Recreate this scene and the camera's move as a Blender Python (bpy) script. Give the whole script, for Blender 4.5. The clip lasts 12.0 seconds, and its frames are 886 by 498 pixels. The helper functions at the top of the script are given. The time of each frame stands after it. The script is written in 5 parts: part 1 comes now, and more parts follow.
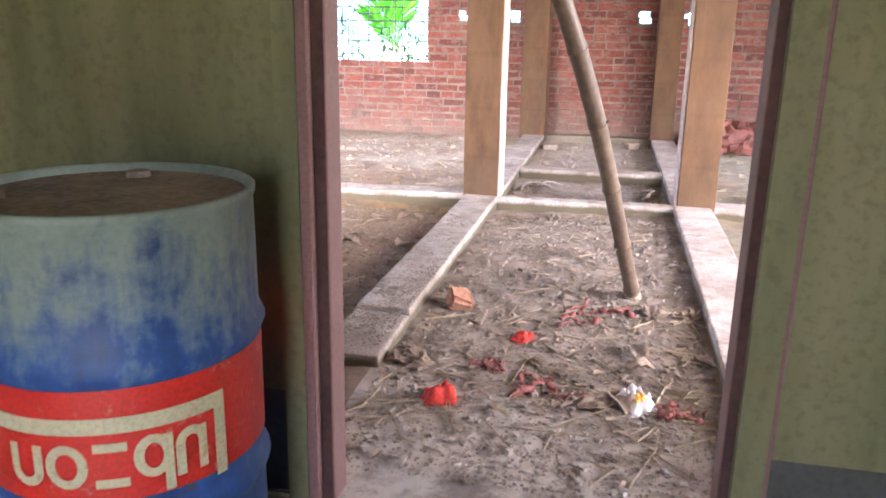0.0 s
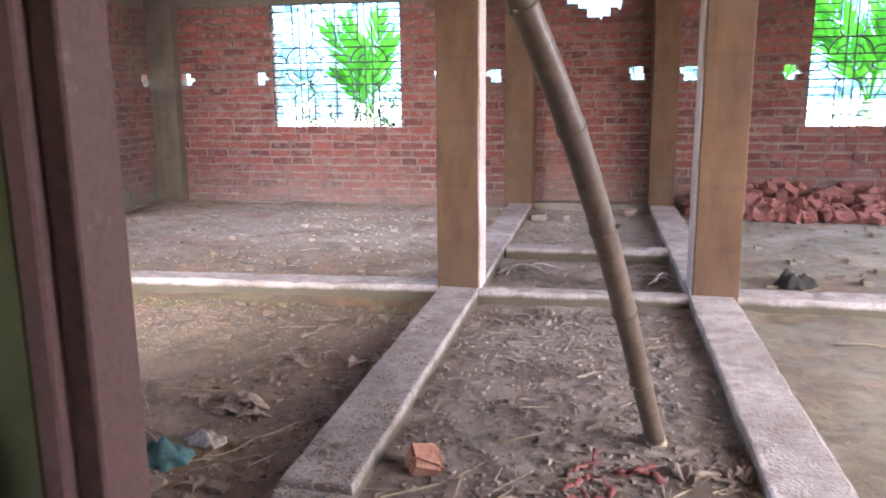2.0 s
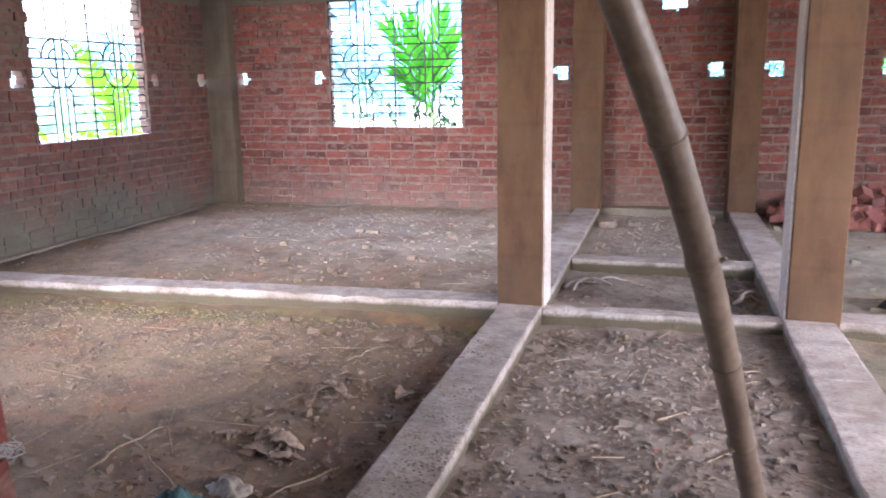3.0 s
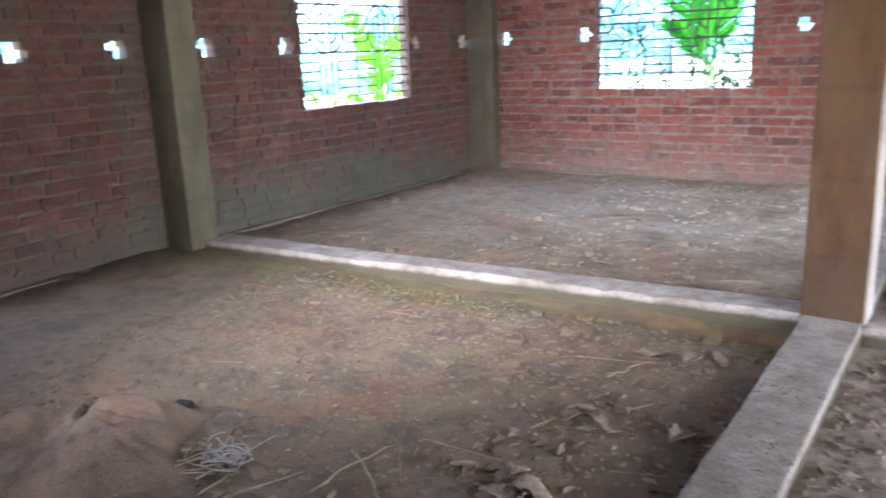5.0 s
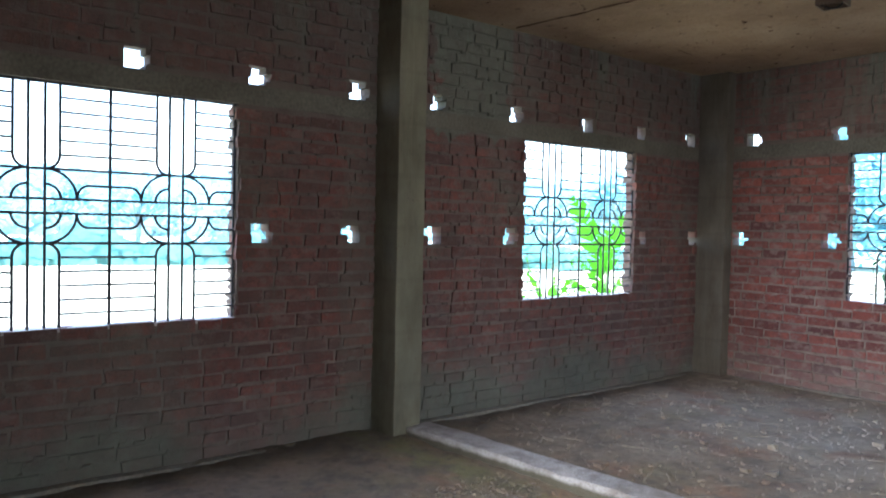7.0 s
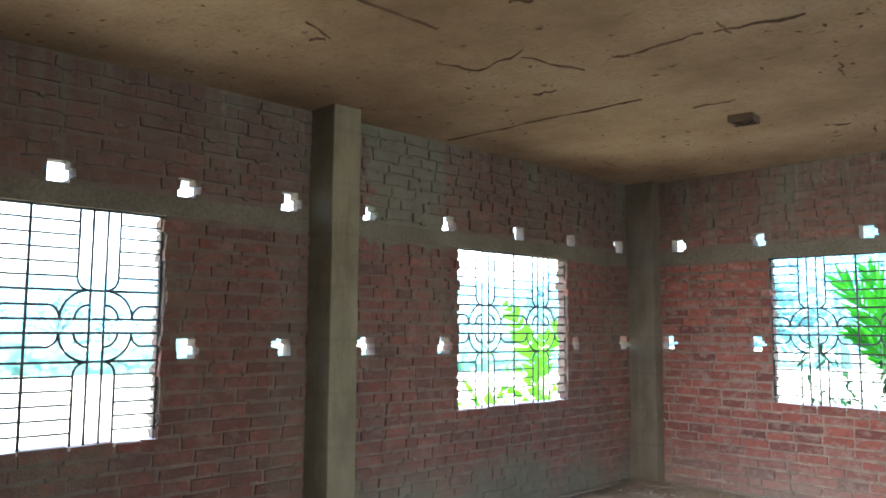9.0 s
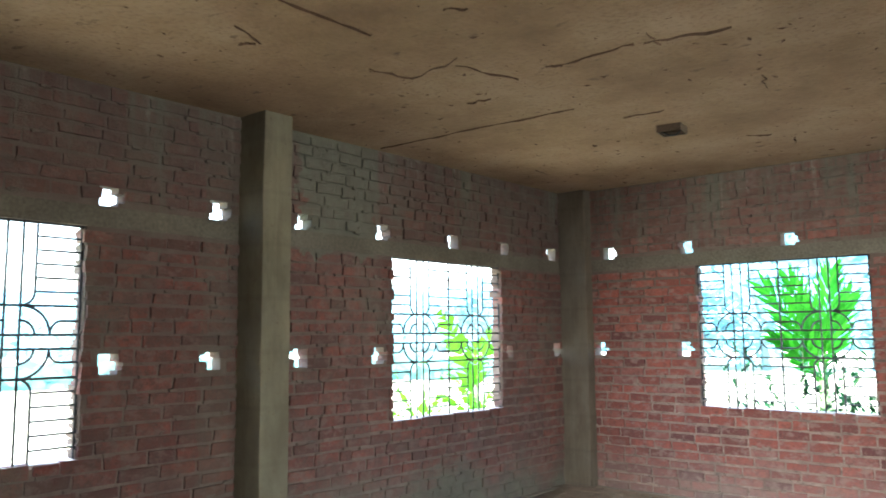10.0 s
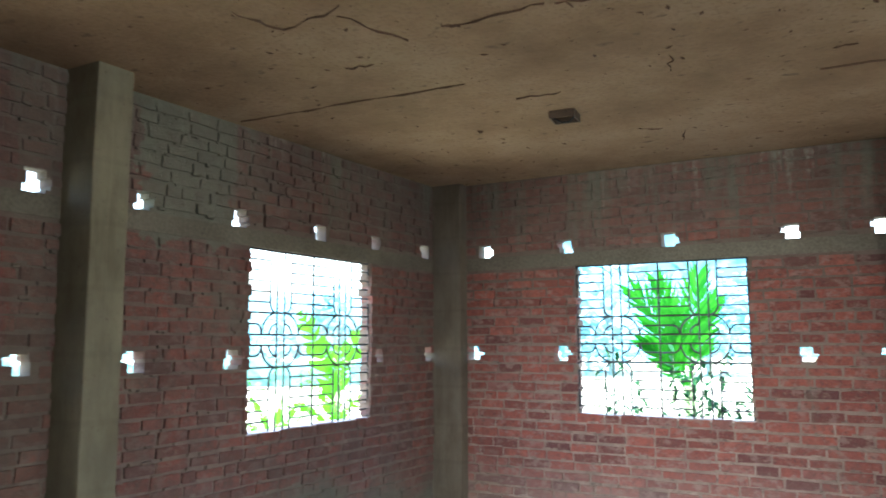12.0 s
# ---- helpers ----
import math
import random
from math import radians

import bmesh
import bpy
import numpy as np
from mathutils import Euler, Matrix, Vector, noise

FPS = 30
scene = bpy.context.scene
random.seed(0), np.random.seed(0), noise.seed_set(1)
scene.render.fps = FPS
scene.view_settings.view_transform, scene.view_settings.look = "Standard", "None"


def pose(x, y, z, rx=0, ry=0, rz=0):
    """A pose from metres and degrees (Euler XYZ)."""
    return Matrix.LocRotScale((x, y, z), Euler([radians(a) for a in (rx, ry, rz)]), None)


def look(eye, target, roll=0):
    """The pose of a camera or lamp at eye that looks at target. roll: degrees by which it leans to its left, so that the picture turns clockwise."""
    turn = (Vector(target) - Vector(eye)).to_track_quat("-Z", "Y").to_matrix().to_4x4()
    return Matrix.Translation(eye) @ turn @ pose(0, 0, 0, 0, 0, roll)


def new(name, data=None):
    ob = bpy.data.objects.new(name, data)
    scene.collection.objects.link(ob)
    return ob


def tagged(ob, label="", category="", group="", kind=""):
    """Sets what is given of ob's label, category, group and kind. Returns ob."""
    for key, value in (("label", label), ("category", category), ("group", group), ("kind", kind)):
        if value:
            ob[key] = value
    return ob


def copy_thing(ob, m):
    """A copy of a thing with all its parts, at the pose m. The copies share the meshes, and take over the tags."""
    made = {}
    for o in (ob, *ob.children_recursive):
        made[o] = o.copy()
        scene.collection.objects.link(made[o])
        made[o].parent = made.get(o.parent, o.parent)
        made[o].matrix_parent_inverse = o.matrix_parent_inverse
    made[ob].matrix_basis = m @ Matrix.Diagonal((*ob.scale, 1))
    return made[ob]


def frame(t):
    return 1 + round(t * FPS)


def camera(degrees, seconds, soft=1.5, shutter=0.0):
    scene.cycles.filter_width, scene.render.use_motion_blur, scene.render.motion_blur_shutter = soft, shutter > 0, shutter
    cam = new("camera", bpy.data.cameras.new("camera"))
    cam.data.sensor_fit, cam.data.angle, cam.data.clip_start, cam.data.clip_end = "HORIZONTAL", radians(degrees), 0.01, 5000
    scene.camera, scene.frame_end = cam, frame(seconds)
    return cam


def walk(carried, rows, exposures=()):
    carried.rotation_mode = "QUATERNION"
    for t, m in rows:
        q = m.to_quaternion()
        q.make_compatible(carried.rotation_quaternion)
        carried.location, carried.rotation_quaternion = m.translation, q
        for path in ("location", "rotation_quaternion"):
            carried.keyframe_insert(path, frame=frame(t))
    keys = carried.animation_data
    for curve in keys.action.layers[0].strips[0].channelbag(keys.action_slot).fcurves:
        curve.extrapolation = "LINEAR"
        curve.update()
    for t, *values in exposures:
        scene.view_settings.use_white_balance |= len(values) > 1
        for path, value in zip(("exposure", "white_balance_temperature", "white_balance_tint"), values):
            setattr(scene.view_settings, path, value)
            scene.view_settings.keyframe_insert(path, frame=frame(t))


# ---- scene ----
cam = camera(58.8, 12.0, soft=1.7, shutter=0.4)
# The phone's own exposure: it opens up in the gloom and closes a little once the windows fill its view.
EXPOSURES = [(0.0, 5.3, 6300, 24), (0.5, 5.15, 6200, 24), (1.5, 4.7, 5950, 22), (2.5, 4.35, 5900, 24), (4.5, 4.4, 5700, 15), (5.0, 4.2, 5620, 13), (5.5, 4.25, 5550, 11), (6.0, 3.95, 5500, 6), (6.5, 3.5, 5400, 7), (7.0, 3.4, 5300, 7), (7.5, 3.45, 5300, 7), (9.5, 4.1, 5850, 4), (11.0, 4.03, 5680, 3), (12.0, 3.95, 5620, 3)]
PATH = [
    (0, (0.249, 0.098, 1.196), (-0.16, 1.981, 0.659), 1.0),
    (0.5, (0.213, 0.294, 1.209), (-0.185, 2.186, 0.695), 0.8),
    (1, (0.157, 0.525, 1.244), (-0.201, 2.439, 0.788), 0.6),
    (1.5, (0.145, 0.789, 1.236), (-0.165, 2.713, 0.79), -0.4),
    (2, (0.175, 1.027, 1.24), (-0.222, 2.946, 0.838), -0.6),
    (2.5, (0.156, 1.229, 1.239), (-0.315, 3.132, 0.844), -0.5),
    (4.5, (-0.127, 1.9, 1.245), (-1.059, 3.606, 0.772), -2.7),
    (5, (-0.181, 1.961, 1.251), (-1.298, 3.547, 0.765), -2.4),
    (5.5, (-0.252, 2.035, 1.279), (-1.609, 3.421, 0.791), -3.2),
    (6, (-0.321, 2.08, 1.345), (-1.813, 3.377, 1.042), -0.7),
    (6.5, (-0.346, 2.119, 1.396), (-1.89, 3.379, 1.23), 0.5),
    (7, (-0.351, 2.148, 1.414), (-1.892, 3.421, 1.357), 1.2),
    (7.5, (-0.357, 2.153, 1.449), (-1.887, 3.44, 1.508), 1.2),
    (9.5, (-0.39, 2.187, 1.48), (-1.765, 3.623, 1.704), 0.0),
    (10, (-0.416, 2.202, 1.488), (-1.716, 3.705, 1.71), -0.5),
    (10.5, (-0.467, 2.235, 1.476), (-1.678, 3.811, 1.696), -1.1),
    (11, (-0.588, 2.334, 1.451), (-1.757, 3.942, 1.673), -1.4),
    (11.5, (-0.728, 2.504, 1.477), (-1.865, 4.134, 1.707), -0.7),
    (12, (-0.896, 2.637, 1.46), (-1.9, 4.351, 1.695), -0.2),
]
walk(cam, [(t, look(eye, target, roll)) for t, eye, target, roll in PATH], EXPOSURES)

# ---------------------------------------------------------------- light
SUN_ELEVATION, SUN_AZIMUTH = radians(70), radians(165)
world = bpy.data.worlds.new("sky")
scene.world = world
world.use_nodes = True
wn = world.node_tree
sky = wn.nodes.new("ShaderNodeTexSky")
sky.sky_type = "NISHITA"
sky.sun_disc = False
sky.sun_elevation, sky.sun_rotation = SUN_ELEVATION, SUN_AZIMUTH
sky.dust_density, sky.air_density = 3.0, 1.2
wn.links.new(sky.outputs[0], wn.nodes["Background"].inputs[0])
wn.nodes["Background"].inputs[1].default_value = 0.15

sun = new("sun", bpy.data.lights.new("sun", "SUN"))
sun.data.energy, sun.data.angle, sun.data.color = 2.0, radians(10), (1.0, 0.95, 0.88)
sun.matrix_world = look((3.4 * math.sin(SUN_AZIMUTH), 3.4 * math.cos(SUN_AZIMUTH), 9.3), (0, 0, 0))


def unseen_window_light(x, y, z, w, h, aim, power, spread=180):
    """A lamp added for sky light in an assumed window that the walk never faces."""
    lamp = new("unseen_window_light", bpy.data.lights.new("unseen_window_light", "AREA"))
    lamp.data.shape, lamp.data.size, lamp.data.size_y = "RECTANGLE", w, h
    lamp.data.energy, lamp.data.color = power, (1.0, 0.96, 0.92)
    lamp.data.spread = radians(spread)
    lamp.matrix_world = look((x, y, z), aim)


# Added lamps, aimed and narrowed to brighten the floor and lower walls.
unseen_window_light(-2.4, 1.88, 1.47, 1.35, 1.1, (-2.5, 8.2, -0.1), 3.6, 56)
unseen_window_light(2.6, 1.88, 1.47, 1.35, 1.1, (0.2, 6.0, -1.5), 3.2, 115)
unseen_window_light(5.0, 3.48, 1.47, 1.35, 1.1, (-2.5, 6.2, -1.3), 6.8, 100)
unseen_window_light(5.0, 7.38, 1.47, 1.35, 1.1, (0.0, 7.0, -1.2), 2.1, 100)

# ---------------------------------------------------------------- plan, in metres
NORTH, WEST, EAST, SOUTH = 9.25, -4.81, 4.93, 1.945      # inner faces of the brick shell
SKIN = 0.125                                            # one brick thick
CEILING = 2.965
SILL, HEAD = 0.815, 2.13
LINTEL = (2.13, 2.25)
BEAM_TOP = 0.07
COURSE, BRICK_H, PITCH, BRICK_L = 0.0845, 0.067, 0.248, 0.230
HALL_WALL = 9.44                                         # the wall at the end of the hall stands back
N_WINDOWS = [(-3.415, -1.95), (2.05, 3.515)]
W_WINDOWS = [(2.75, 4.215), (6.66, 8.105)]
S_WINDOWS = [(-3.13, -1.67), (1.87, 3.33)]
PUTLOG = 0.122                                           # side of a scaffold hole


# ---------------------------------------------------------------- material kit
class Nodes:
    """Short names for building one node material."""

    def __init__(self, name, rough=0.9):
        self.m = bpy.data.materials.new(name)
        self.m.use_nodes = True
        self.t = self.m.node_tree
        self.b = self.t.nodes["Principled BSDF"]
        self.b.inputs["Roughness"].default_value = rough
        self.pos = self.t.nodes.new("ShaderNodeNewGeometry").outputs["Position"]

    def add(self, kind, **inputs):
        n = self.t.nodes.new(kind)
        for k, v in inputs.items():
            self.put(n, k, v)
        return n

    def put(self, n, k, v):
        key = int(k[1:]) if k[0] == "i" and k[1:].isdigit() else k.replace("_", " ")
        if isinstance(v, bpy.types.NodeSocket):
            self.t.links.new(v, n.inputs[key])
        else:
            n.inputs[key].default_value = v

    def stretched(self, sx, sy, sz):
        n = self.add("ShaderNodeVectorMath", i0=self.pos, i1=(sx, sy, sz))
        n.operation = "MULTIPLY"
        return n.outputs[0]

    def noise(self, scale, detail=4.0, rough=0.55, vec=None, distortion=0.0):
        return self.add("ShaderNodeTexNoise", Vector=vec or self.pos, Scale=scale, Detail=detail, Roughness=rough,
                        Distortion=distortion).outputs[0]

    def ramp(self, fac, *stops):
        n = self.add("ShaderNodeValToRGB", Fac=fac)
        e = n.color_ramp.elements
        while len(e) < len(stops):
            e.new(0.5)
        for el, (p, c) in zip(e, stops):
            el.position = p
            el.color = (*c, 1) if isinstance(c, tuple) else (c, c, c, 1)
        return n.outputs[0]

    def math(self, op, a, b=0.0):
        n = self.add("ShaderNodeMath", i0=a, i1=b)
        n.operation = op
        return n.outputs[0]

    def mix(self, fac, a, b, blend="MIX"):
        n = self.t.nodes.new("ShaderNodeMix")
        n.data_type, n.blend_type = "RGBA", blend
        self.put(n, "i0", fac)
        self.put(n, "i6", a if isinstance(a, bpy.types.NodeSocket) else (*a, 1))
        self.put(n, "i7", b if isinstance(b, bpy.types.NodeSocket) else (*b, 1))
        return n.outputs[2]

    def axis(self, i):
        return self.add("ShaderNodeSeparateXYZ", Vector=self.pos).outputs[i]

    def done(self, colour, bump=None, strength=0.4, distance=0.01, rough=None):
        self.put(self.b, "Base_Color", colour if isinstance(colour, bpy.types.NodeSocket) else (*colour, 1))
        if bump is not None:
            n = self.add("ShaderNodeBump", Height=bump, Strength=strength, Distance=distance)
            self.t.links.new(n.outputs[0], self.b.inputs["Normal"])
        if rough is not None:
            self.put(self.b, "Roughness", rough)
        return self.m


def grainy(name, dark, light, coarse=3.0, fine=60.0, rough=0.9, bump=0.4, distance=0.006):
    """A plain mineral or fibrous surface with patches and grain."""
    n = Nodes(name, rough)
    big, small = n.noise(coarse, 5), n.noise(fine, 3)
    c = n.ramp(big, (0.32, dark), (0.68, light))
    c = n.mix(0.35, c, n.ramp(small, (0.3, tuple(v * 0.55 for v in dark)), (0.7, tuple(min(1, v * 1.25) for v in light))))
    return n.done(c, n.math("ADD", n.math("MULTIPLY", big, 0.6), small), bump, distance)


def cement_wash(n):
    """Where cement slurry has run or been flung over the brick: 0 to 1. Along the foot, in runs under the slab, in patches."""
    z = n.axis(2)
    foot = n.add("ShaderNodeMapRange", Value=z, From_Min=0.1, From_Max=0.5, To_Min=0.20, To_Max=0.0).outputs[0]
    foot = n.math("MULTIPLY", foot, n.math("ADD", n.math("MULTIPLY", n.math("LESS_THAN", n.axis(0), -4.7), 0.75), 0.25))
    top = n.add("ShaderNodeMapRange", Value=z, From_Min=1.9, From_Max=2.85, To_Min=0.0, To_Max=0.13).outputs[0]
    runs = n.noise(1.0, 4, 0.65, n.stretched(8.0, 8.0, 0.6))
    patch = n.noise(1.3, 4, 0.6)
    a = n.math("ADD", n.math("ADD", n.math("MULTIPLY", patch, 0.75), foot), n.math("MULTIPLY", n.math("LESS_THAN", n.axis(0), -4.6), 0.05))
    b = n.math("ADD", n.math("MULTIPLY", runs, 0.75), top)
    both = n.math("MAXIMUM", a, b)
    y = n.axis(1)
    west = n.math("LESS_THAN", n.axis(0), -4.6)
    edge = n.math("MULTIPLY", n.math("SUBTRACT", n.noise(4, 4), 0.5), 0.5)
    # A slurry patch by the column under the slab, and a grey skim under the first window.
    slab = n.math("MULTIPLY", n.math("LESS_THAN", n.math("ADD", n.math("ABSOLUTE", n.math("SUBTRACT", y, 6.08)), edge), 0.38), n.math("GREATER_THAN", n.math("ADD", z, edge), 2.10))
    skim = n.math("MULTIPLY", n.math("LESS_THAN", n.math("ADD", y, edge), 4.35), n.math("LESS_THAN", n.math("ADD", z, edge), 0.78))
    beside = n.math("MULTIPLY", n.math("LESS_THAN", n.math("ADD", n.math("ABSOLUTE", n.math("SUBTRACT", y, 5.08)), n.math("MULTIPLY", edge, 0.4)), 0.14), 0.52)
    extra = n.math("MULTIPLY", west, n.math("MAXIMUM", n.math("MULTIPLY", n.math("ADD", n.math("MULTIPLY", slab, 0.70), n.math("MULTIPLY", skim, n.math("ADD", n.math("MULTIPLY", patch, 0.35), 0.345))), 1.0), beside))
    both = n.math("MAXIMUM", both, extra)
    return n.add("ShaderNodeMapRange", Value=both, From_Min=0.46, From_Max=0.64).outputs[0]


def lime_runs(n):
    """Thin pale runs of limy water and slurry that came down the wall from the slab: 0 to 1."""
    fade = n.add("ShaderNodeMapRange", Value=n.axis(2), From_Min=1.95, From_Max=2.95, To_Min=-0.34, To_Max=0.075).outputs[0]
    run = n.math("ADD", n.noise(1.0, 3, 0.55, n.stretched(17.0, 17.0, 0.45)), fade)
    groups = n.ramp(n.noise(1.0, 3, 0.6, n.stretched(1.9, 1.9, 0.5)), (0.46, 0.0), (0.60, 1.0))
    thin = n.math("MULTIPLY", n.ramp(run, (0.55, 0.0), (0.66, 0.75)), n.ramp(n.noise(22, 5, 0.65), (0.36, 0.1), (0.62, 1.0)))
    return n.math("MULTIPLY", thin, groups)


def brick_material(name, per_object, washed=True, pale=0.0):
    n = Nodes(name, 0.92)
    pick = n.add("ShaderNodeObjectInfo").outputs["Random"] if per_object else n.add("ShaderNodeNewGeometry").outputs["Random Per Island"]
    c = n.ramp(pick, (0.0, (0.085, 0.028, 0.025)), (0.2, (0.165, 0.044, 0.032)), (0.5, (0.235, 0.061, 0.042)), (0.82, (0.28, 0.081, 0.054)), (1.0, (0.21, 0.088, 0.070)))
    fine, mid, smear = n.noise(90, 4), n.noise(18, 5), n.noise(9.0, 6, 0.7, n.stretched(1, 1, 1.6))
    c = n.mix(n.ramp(mid, (0.44, 0.0), (0.70, 0.6)), c, (0.125, 0.042, 0.036))
    c = n.mix(n.ramp(n.noise(33, 5, 0.65), (0.36, 0.6), (0.48, 0.0)), c, (0.085, 0.038, 0.032))
    c = n.mix(n.ramp(fine, (0.56, 0.0), (0.8, 0.45)), c, (0.38, 0.25, 0.20))
    c = n.mix(pale, c, (0.50, 0.235, 0.19))
    if washed:
        # Mortar dragged over the faces when the joints were struck off.
        c = n.mix(n.ramp(smear, (0.51, 0.0), (0.60, 0.62)), c, n.mix(mid, (0.17, 0.105, 0.082), (0.33, 0.225, 0.18)))
        pits = n.noise(1.0, 4, 0.6, n.stretched(13, 13, 30))
        c = n.mix(n.ramp(pits, (0.62, 0.0), (0.70, 0.6)), c, (0.05, 0.024, 0.02))
        soot = n.noise(1.5, 6, 0.7)
        c = n.mix(n.ramp(soot, (0.54, 0.0), (0.68, 0.5)), c, (0.11, 0.045, 0.037))
        # Faces turn paler towards the foot and darker brown towards the slab.
        low = n.add("ShaderNodeMapRange", Value=n.math("ADD", n.axis(2), n.math("MULTIPLY", n.noise(3.0, 5, 0.6), 0.5)), From_Min=0.25, From_Max=0.75, To_Min=0.55, To_Max=0.0).outputs[0]
        c = n.mix(low, c, n.mix(mid, (0.20, 0.145, 0.118), (0.33, 0.25, 0.205)))
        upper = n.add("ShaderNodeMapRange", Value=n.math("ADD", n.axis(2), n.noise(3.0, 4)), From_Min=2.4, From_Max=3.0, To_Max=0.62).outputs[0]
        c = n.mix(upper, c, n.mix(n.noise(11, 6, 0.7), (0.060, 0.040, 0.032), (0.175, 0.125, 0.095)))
        # The west wall's backlit gloom is put into its colour, in brown patches.
        west_gloom = n.math("MULTIPLY", n.math("LESS_THAN", n.axis(0), -4.6), n.ramp(n.noise(4.5, 6, 0.7), (0.34, 0.15), (0.62, 0.78)))
        c = n.mix(west_gloom, c, n.mix(smear, (0.060, 0.038, 0.032), (0.145, 0.098, 0.078)))
        c = n.mix(lime_runs(n), c, (0.30, 0.275, 0.225))
        wash = n.math("MULTIPLY", cement_wash(n), n.ramp(mid, (0.3, 0.9), (0.75, 0.6)))
        c = n.mix(wash, c, n.mix(n.noise(7, 5, 0.65), (0.075, 0.076, 0.052), (0.19, 0.195, 0.145)))
    return n.done(c, n.math("ADD", n.math("ADD", fine, n.math("MULTIPLY", mid, 1.5)), smear), 0.7, 0.012)


def mortar_material():
    n = Nodes("mortar", 0.95)
    fine, mid = n.noise(120, 4), n.noise(6, 5, 0.6)
    c = n.ramp(mid, (0.3, (0.16, 0.11, 0.084)), (0.7, (0.35, 0.26, 0.205)))
    c = n.mix(n.ramp(fine, (0.36, 0.5), (0.52, 0.0)), c, (0.13, 0.09, 0.07))
    # Joints turn darker towards the slab.
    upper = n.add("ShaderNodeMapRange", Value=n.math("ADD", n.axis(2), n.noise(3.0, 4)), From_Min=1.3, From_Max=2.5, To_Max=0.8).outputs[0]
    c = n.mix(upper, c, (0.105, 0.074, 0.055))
    gaps = n.noise(1.0, 4, 0.6, n.stretched(11, 11, 24))
    c = n.mix(n.ramp(gaps, (0.57, 0.0), (0.66, 0.5)), c, (0.06, 0.038, 0.03))
    # West joints carry the same backlit gloom in their colour.
    west_gloom = n.math("MULTIPLY", n.math("LESS_THAN", n.axis(0), -4.6), n.ramp(n.noise(4.5, 6, 0.7), (0.34, 0.35), (0.62, 0.85)))
    c = n.mix(west_gloom, c, n.mix(mid, (0.095, 0.066, 0.052), (0.18, 0.132, 0.106)))
    c = n.mix(lime_runs(n), c, (0.30, 0.275, 0.225))
    c = n.mix(n.math("MULTIPLY", cement_wash(n), 0.8), c, n.mix(n.noise(7, 5, 0.65), (0.075, 0.072, 0.05), (0.19, 0.188, 0.14)))
    return n.done(c, fine, 0.7, 0.01)


def column_material(name, low, middle, high, grey):
    """Shuttered concrete with the tan stain of its formwork, board seams and trowel runs."""
    n = Nodes(name, 0.85)
    runs = n.noise(1.0, 6, 0.65, n.stretched(7, 7, 2.2))
    patch = n.noise(2.4, 6, 0.66)
    c = n.ramp(runs, (0.28, low), (0.5, middle), (0.74, high))
    c = n.mix(n.ramp(n.noise(1.0, 4, 0.6, n.stretched(30, 30, 0.8)), (0.58, 0.0), (0.68, 0.35)), c, high)
    c = n.mix(n.ramp(patch, (0.45, 0.0), (0.75, 0.55)), c, grey)
    blot = n.noise(1.6, 6, 0.65)
    c = n.mix(n.ramp(blot, (0.38, 0.35), (0.54, 0.0)), c, tuple(v * 0.6 for v in low))
    lift = n.add("ShaderNodeTexWave", Vector=n.stretched(0.2, 0.2, 1.0), Scale=0.9, Distortion=1.2, Detail=3.0)
    lift.bands_direction = "Z"
    c = n.mix(n.ramp(lift.outputs[1], (0.0, 0.13), (0.04, 0.0)), c, tuple(v * 0.5 for v in low))
    crack = n.noise(1.0, 3, 0.6, n.stretched(5.0, 5.0, 1.1))
    c = n.mix(n.ramp(crack, (0.496, 0.0), (0.50, 0.16), (0.504, 0.0)), c, tuple(v * 0.4 for v in low))
    pits = n.noise(45, 3)
    c = n.mix(n.ramp(pits, (0.26, 0.8), (0.36, 0.0)), c, (0.10, 0.07, 0.045))
    return n.done(c, n.math("ADD", runs, pits), 0.22, 0.005)


def ceiling_material():
    """Slab soffit: tan from the shutter boards, blotched, with pits and dark board marks."""
    n = Nodes("slab_soffit", 0.9)
    patch, fine = n.noise(0.9, 8, 0.68), n.noise(35, 4)
    c = n.ramp(patch, (0.34, (0.205, 0.125, 0.065)), (0.50, (0.305, 0.20, 0.112)), (0.66, (0.38, 0.27, 0.17)))
    spots = n.noise(7, 3, 0.5, n.stretched(1, 1.6, 1))
    c = n.mix(n.ramp(spots, (0.26, 0.75), (0.33, 0.0)), c, (0.09, 0.055, 0.035))
    c = n.mix(n.ramp(fine, (0.3, 0.5), (0.5, 0.0)), c, (0.19, 0.12, 0.07))
    return n.done(c, n.math("ADD", patch, fine), 0.5, 0.012)


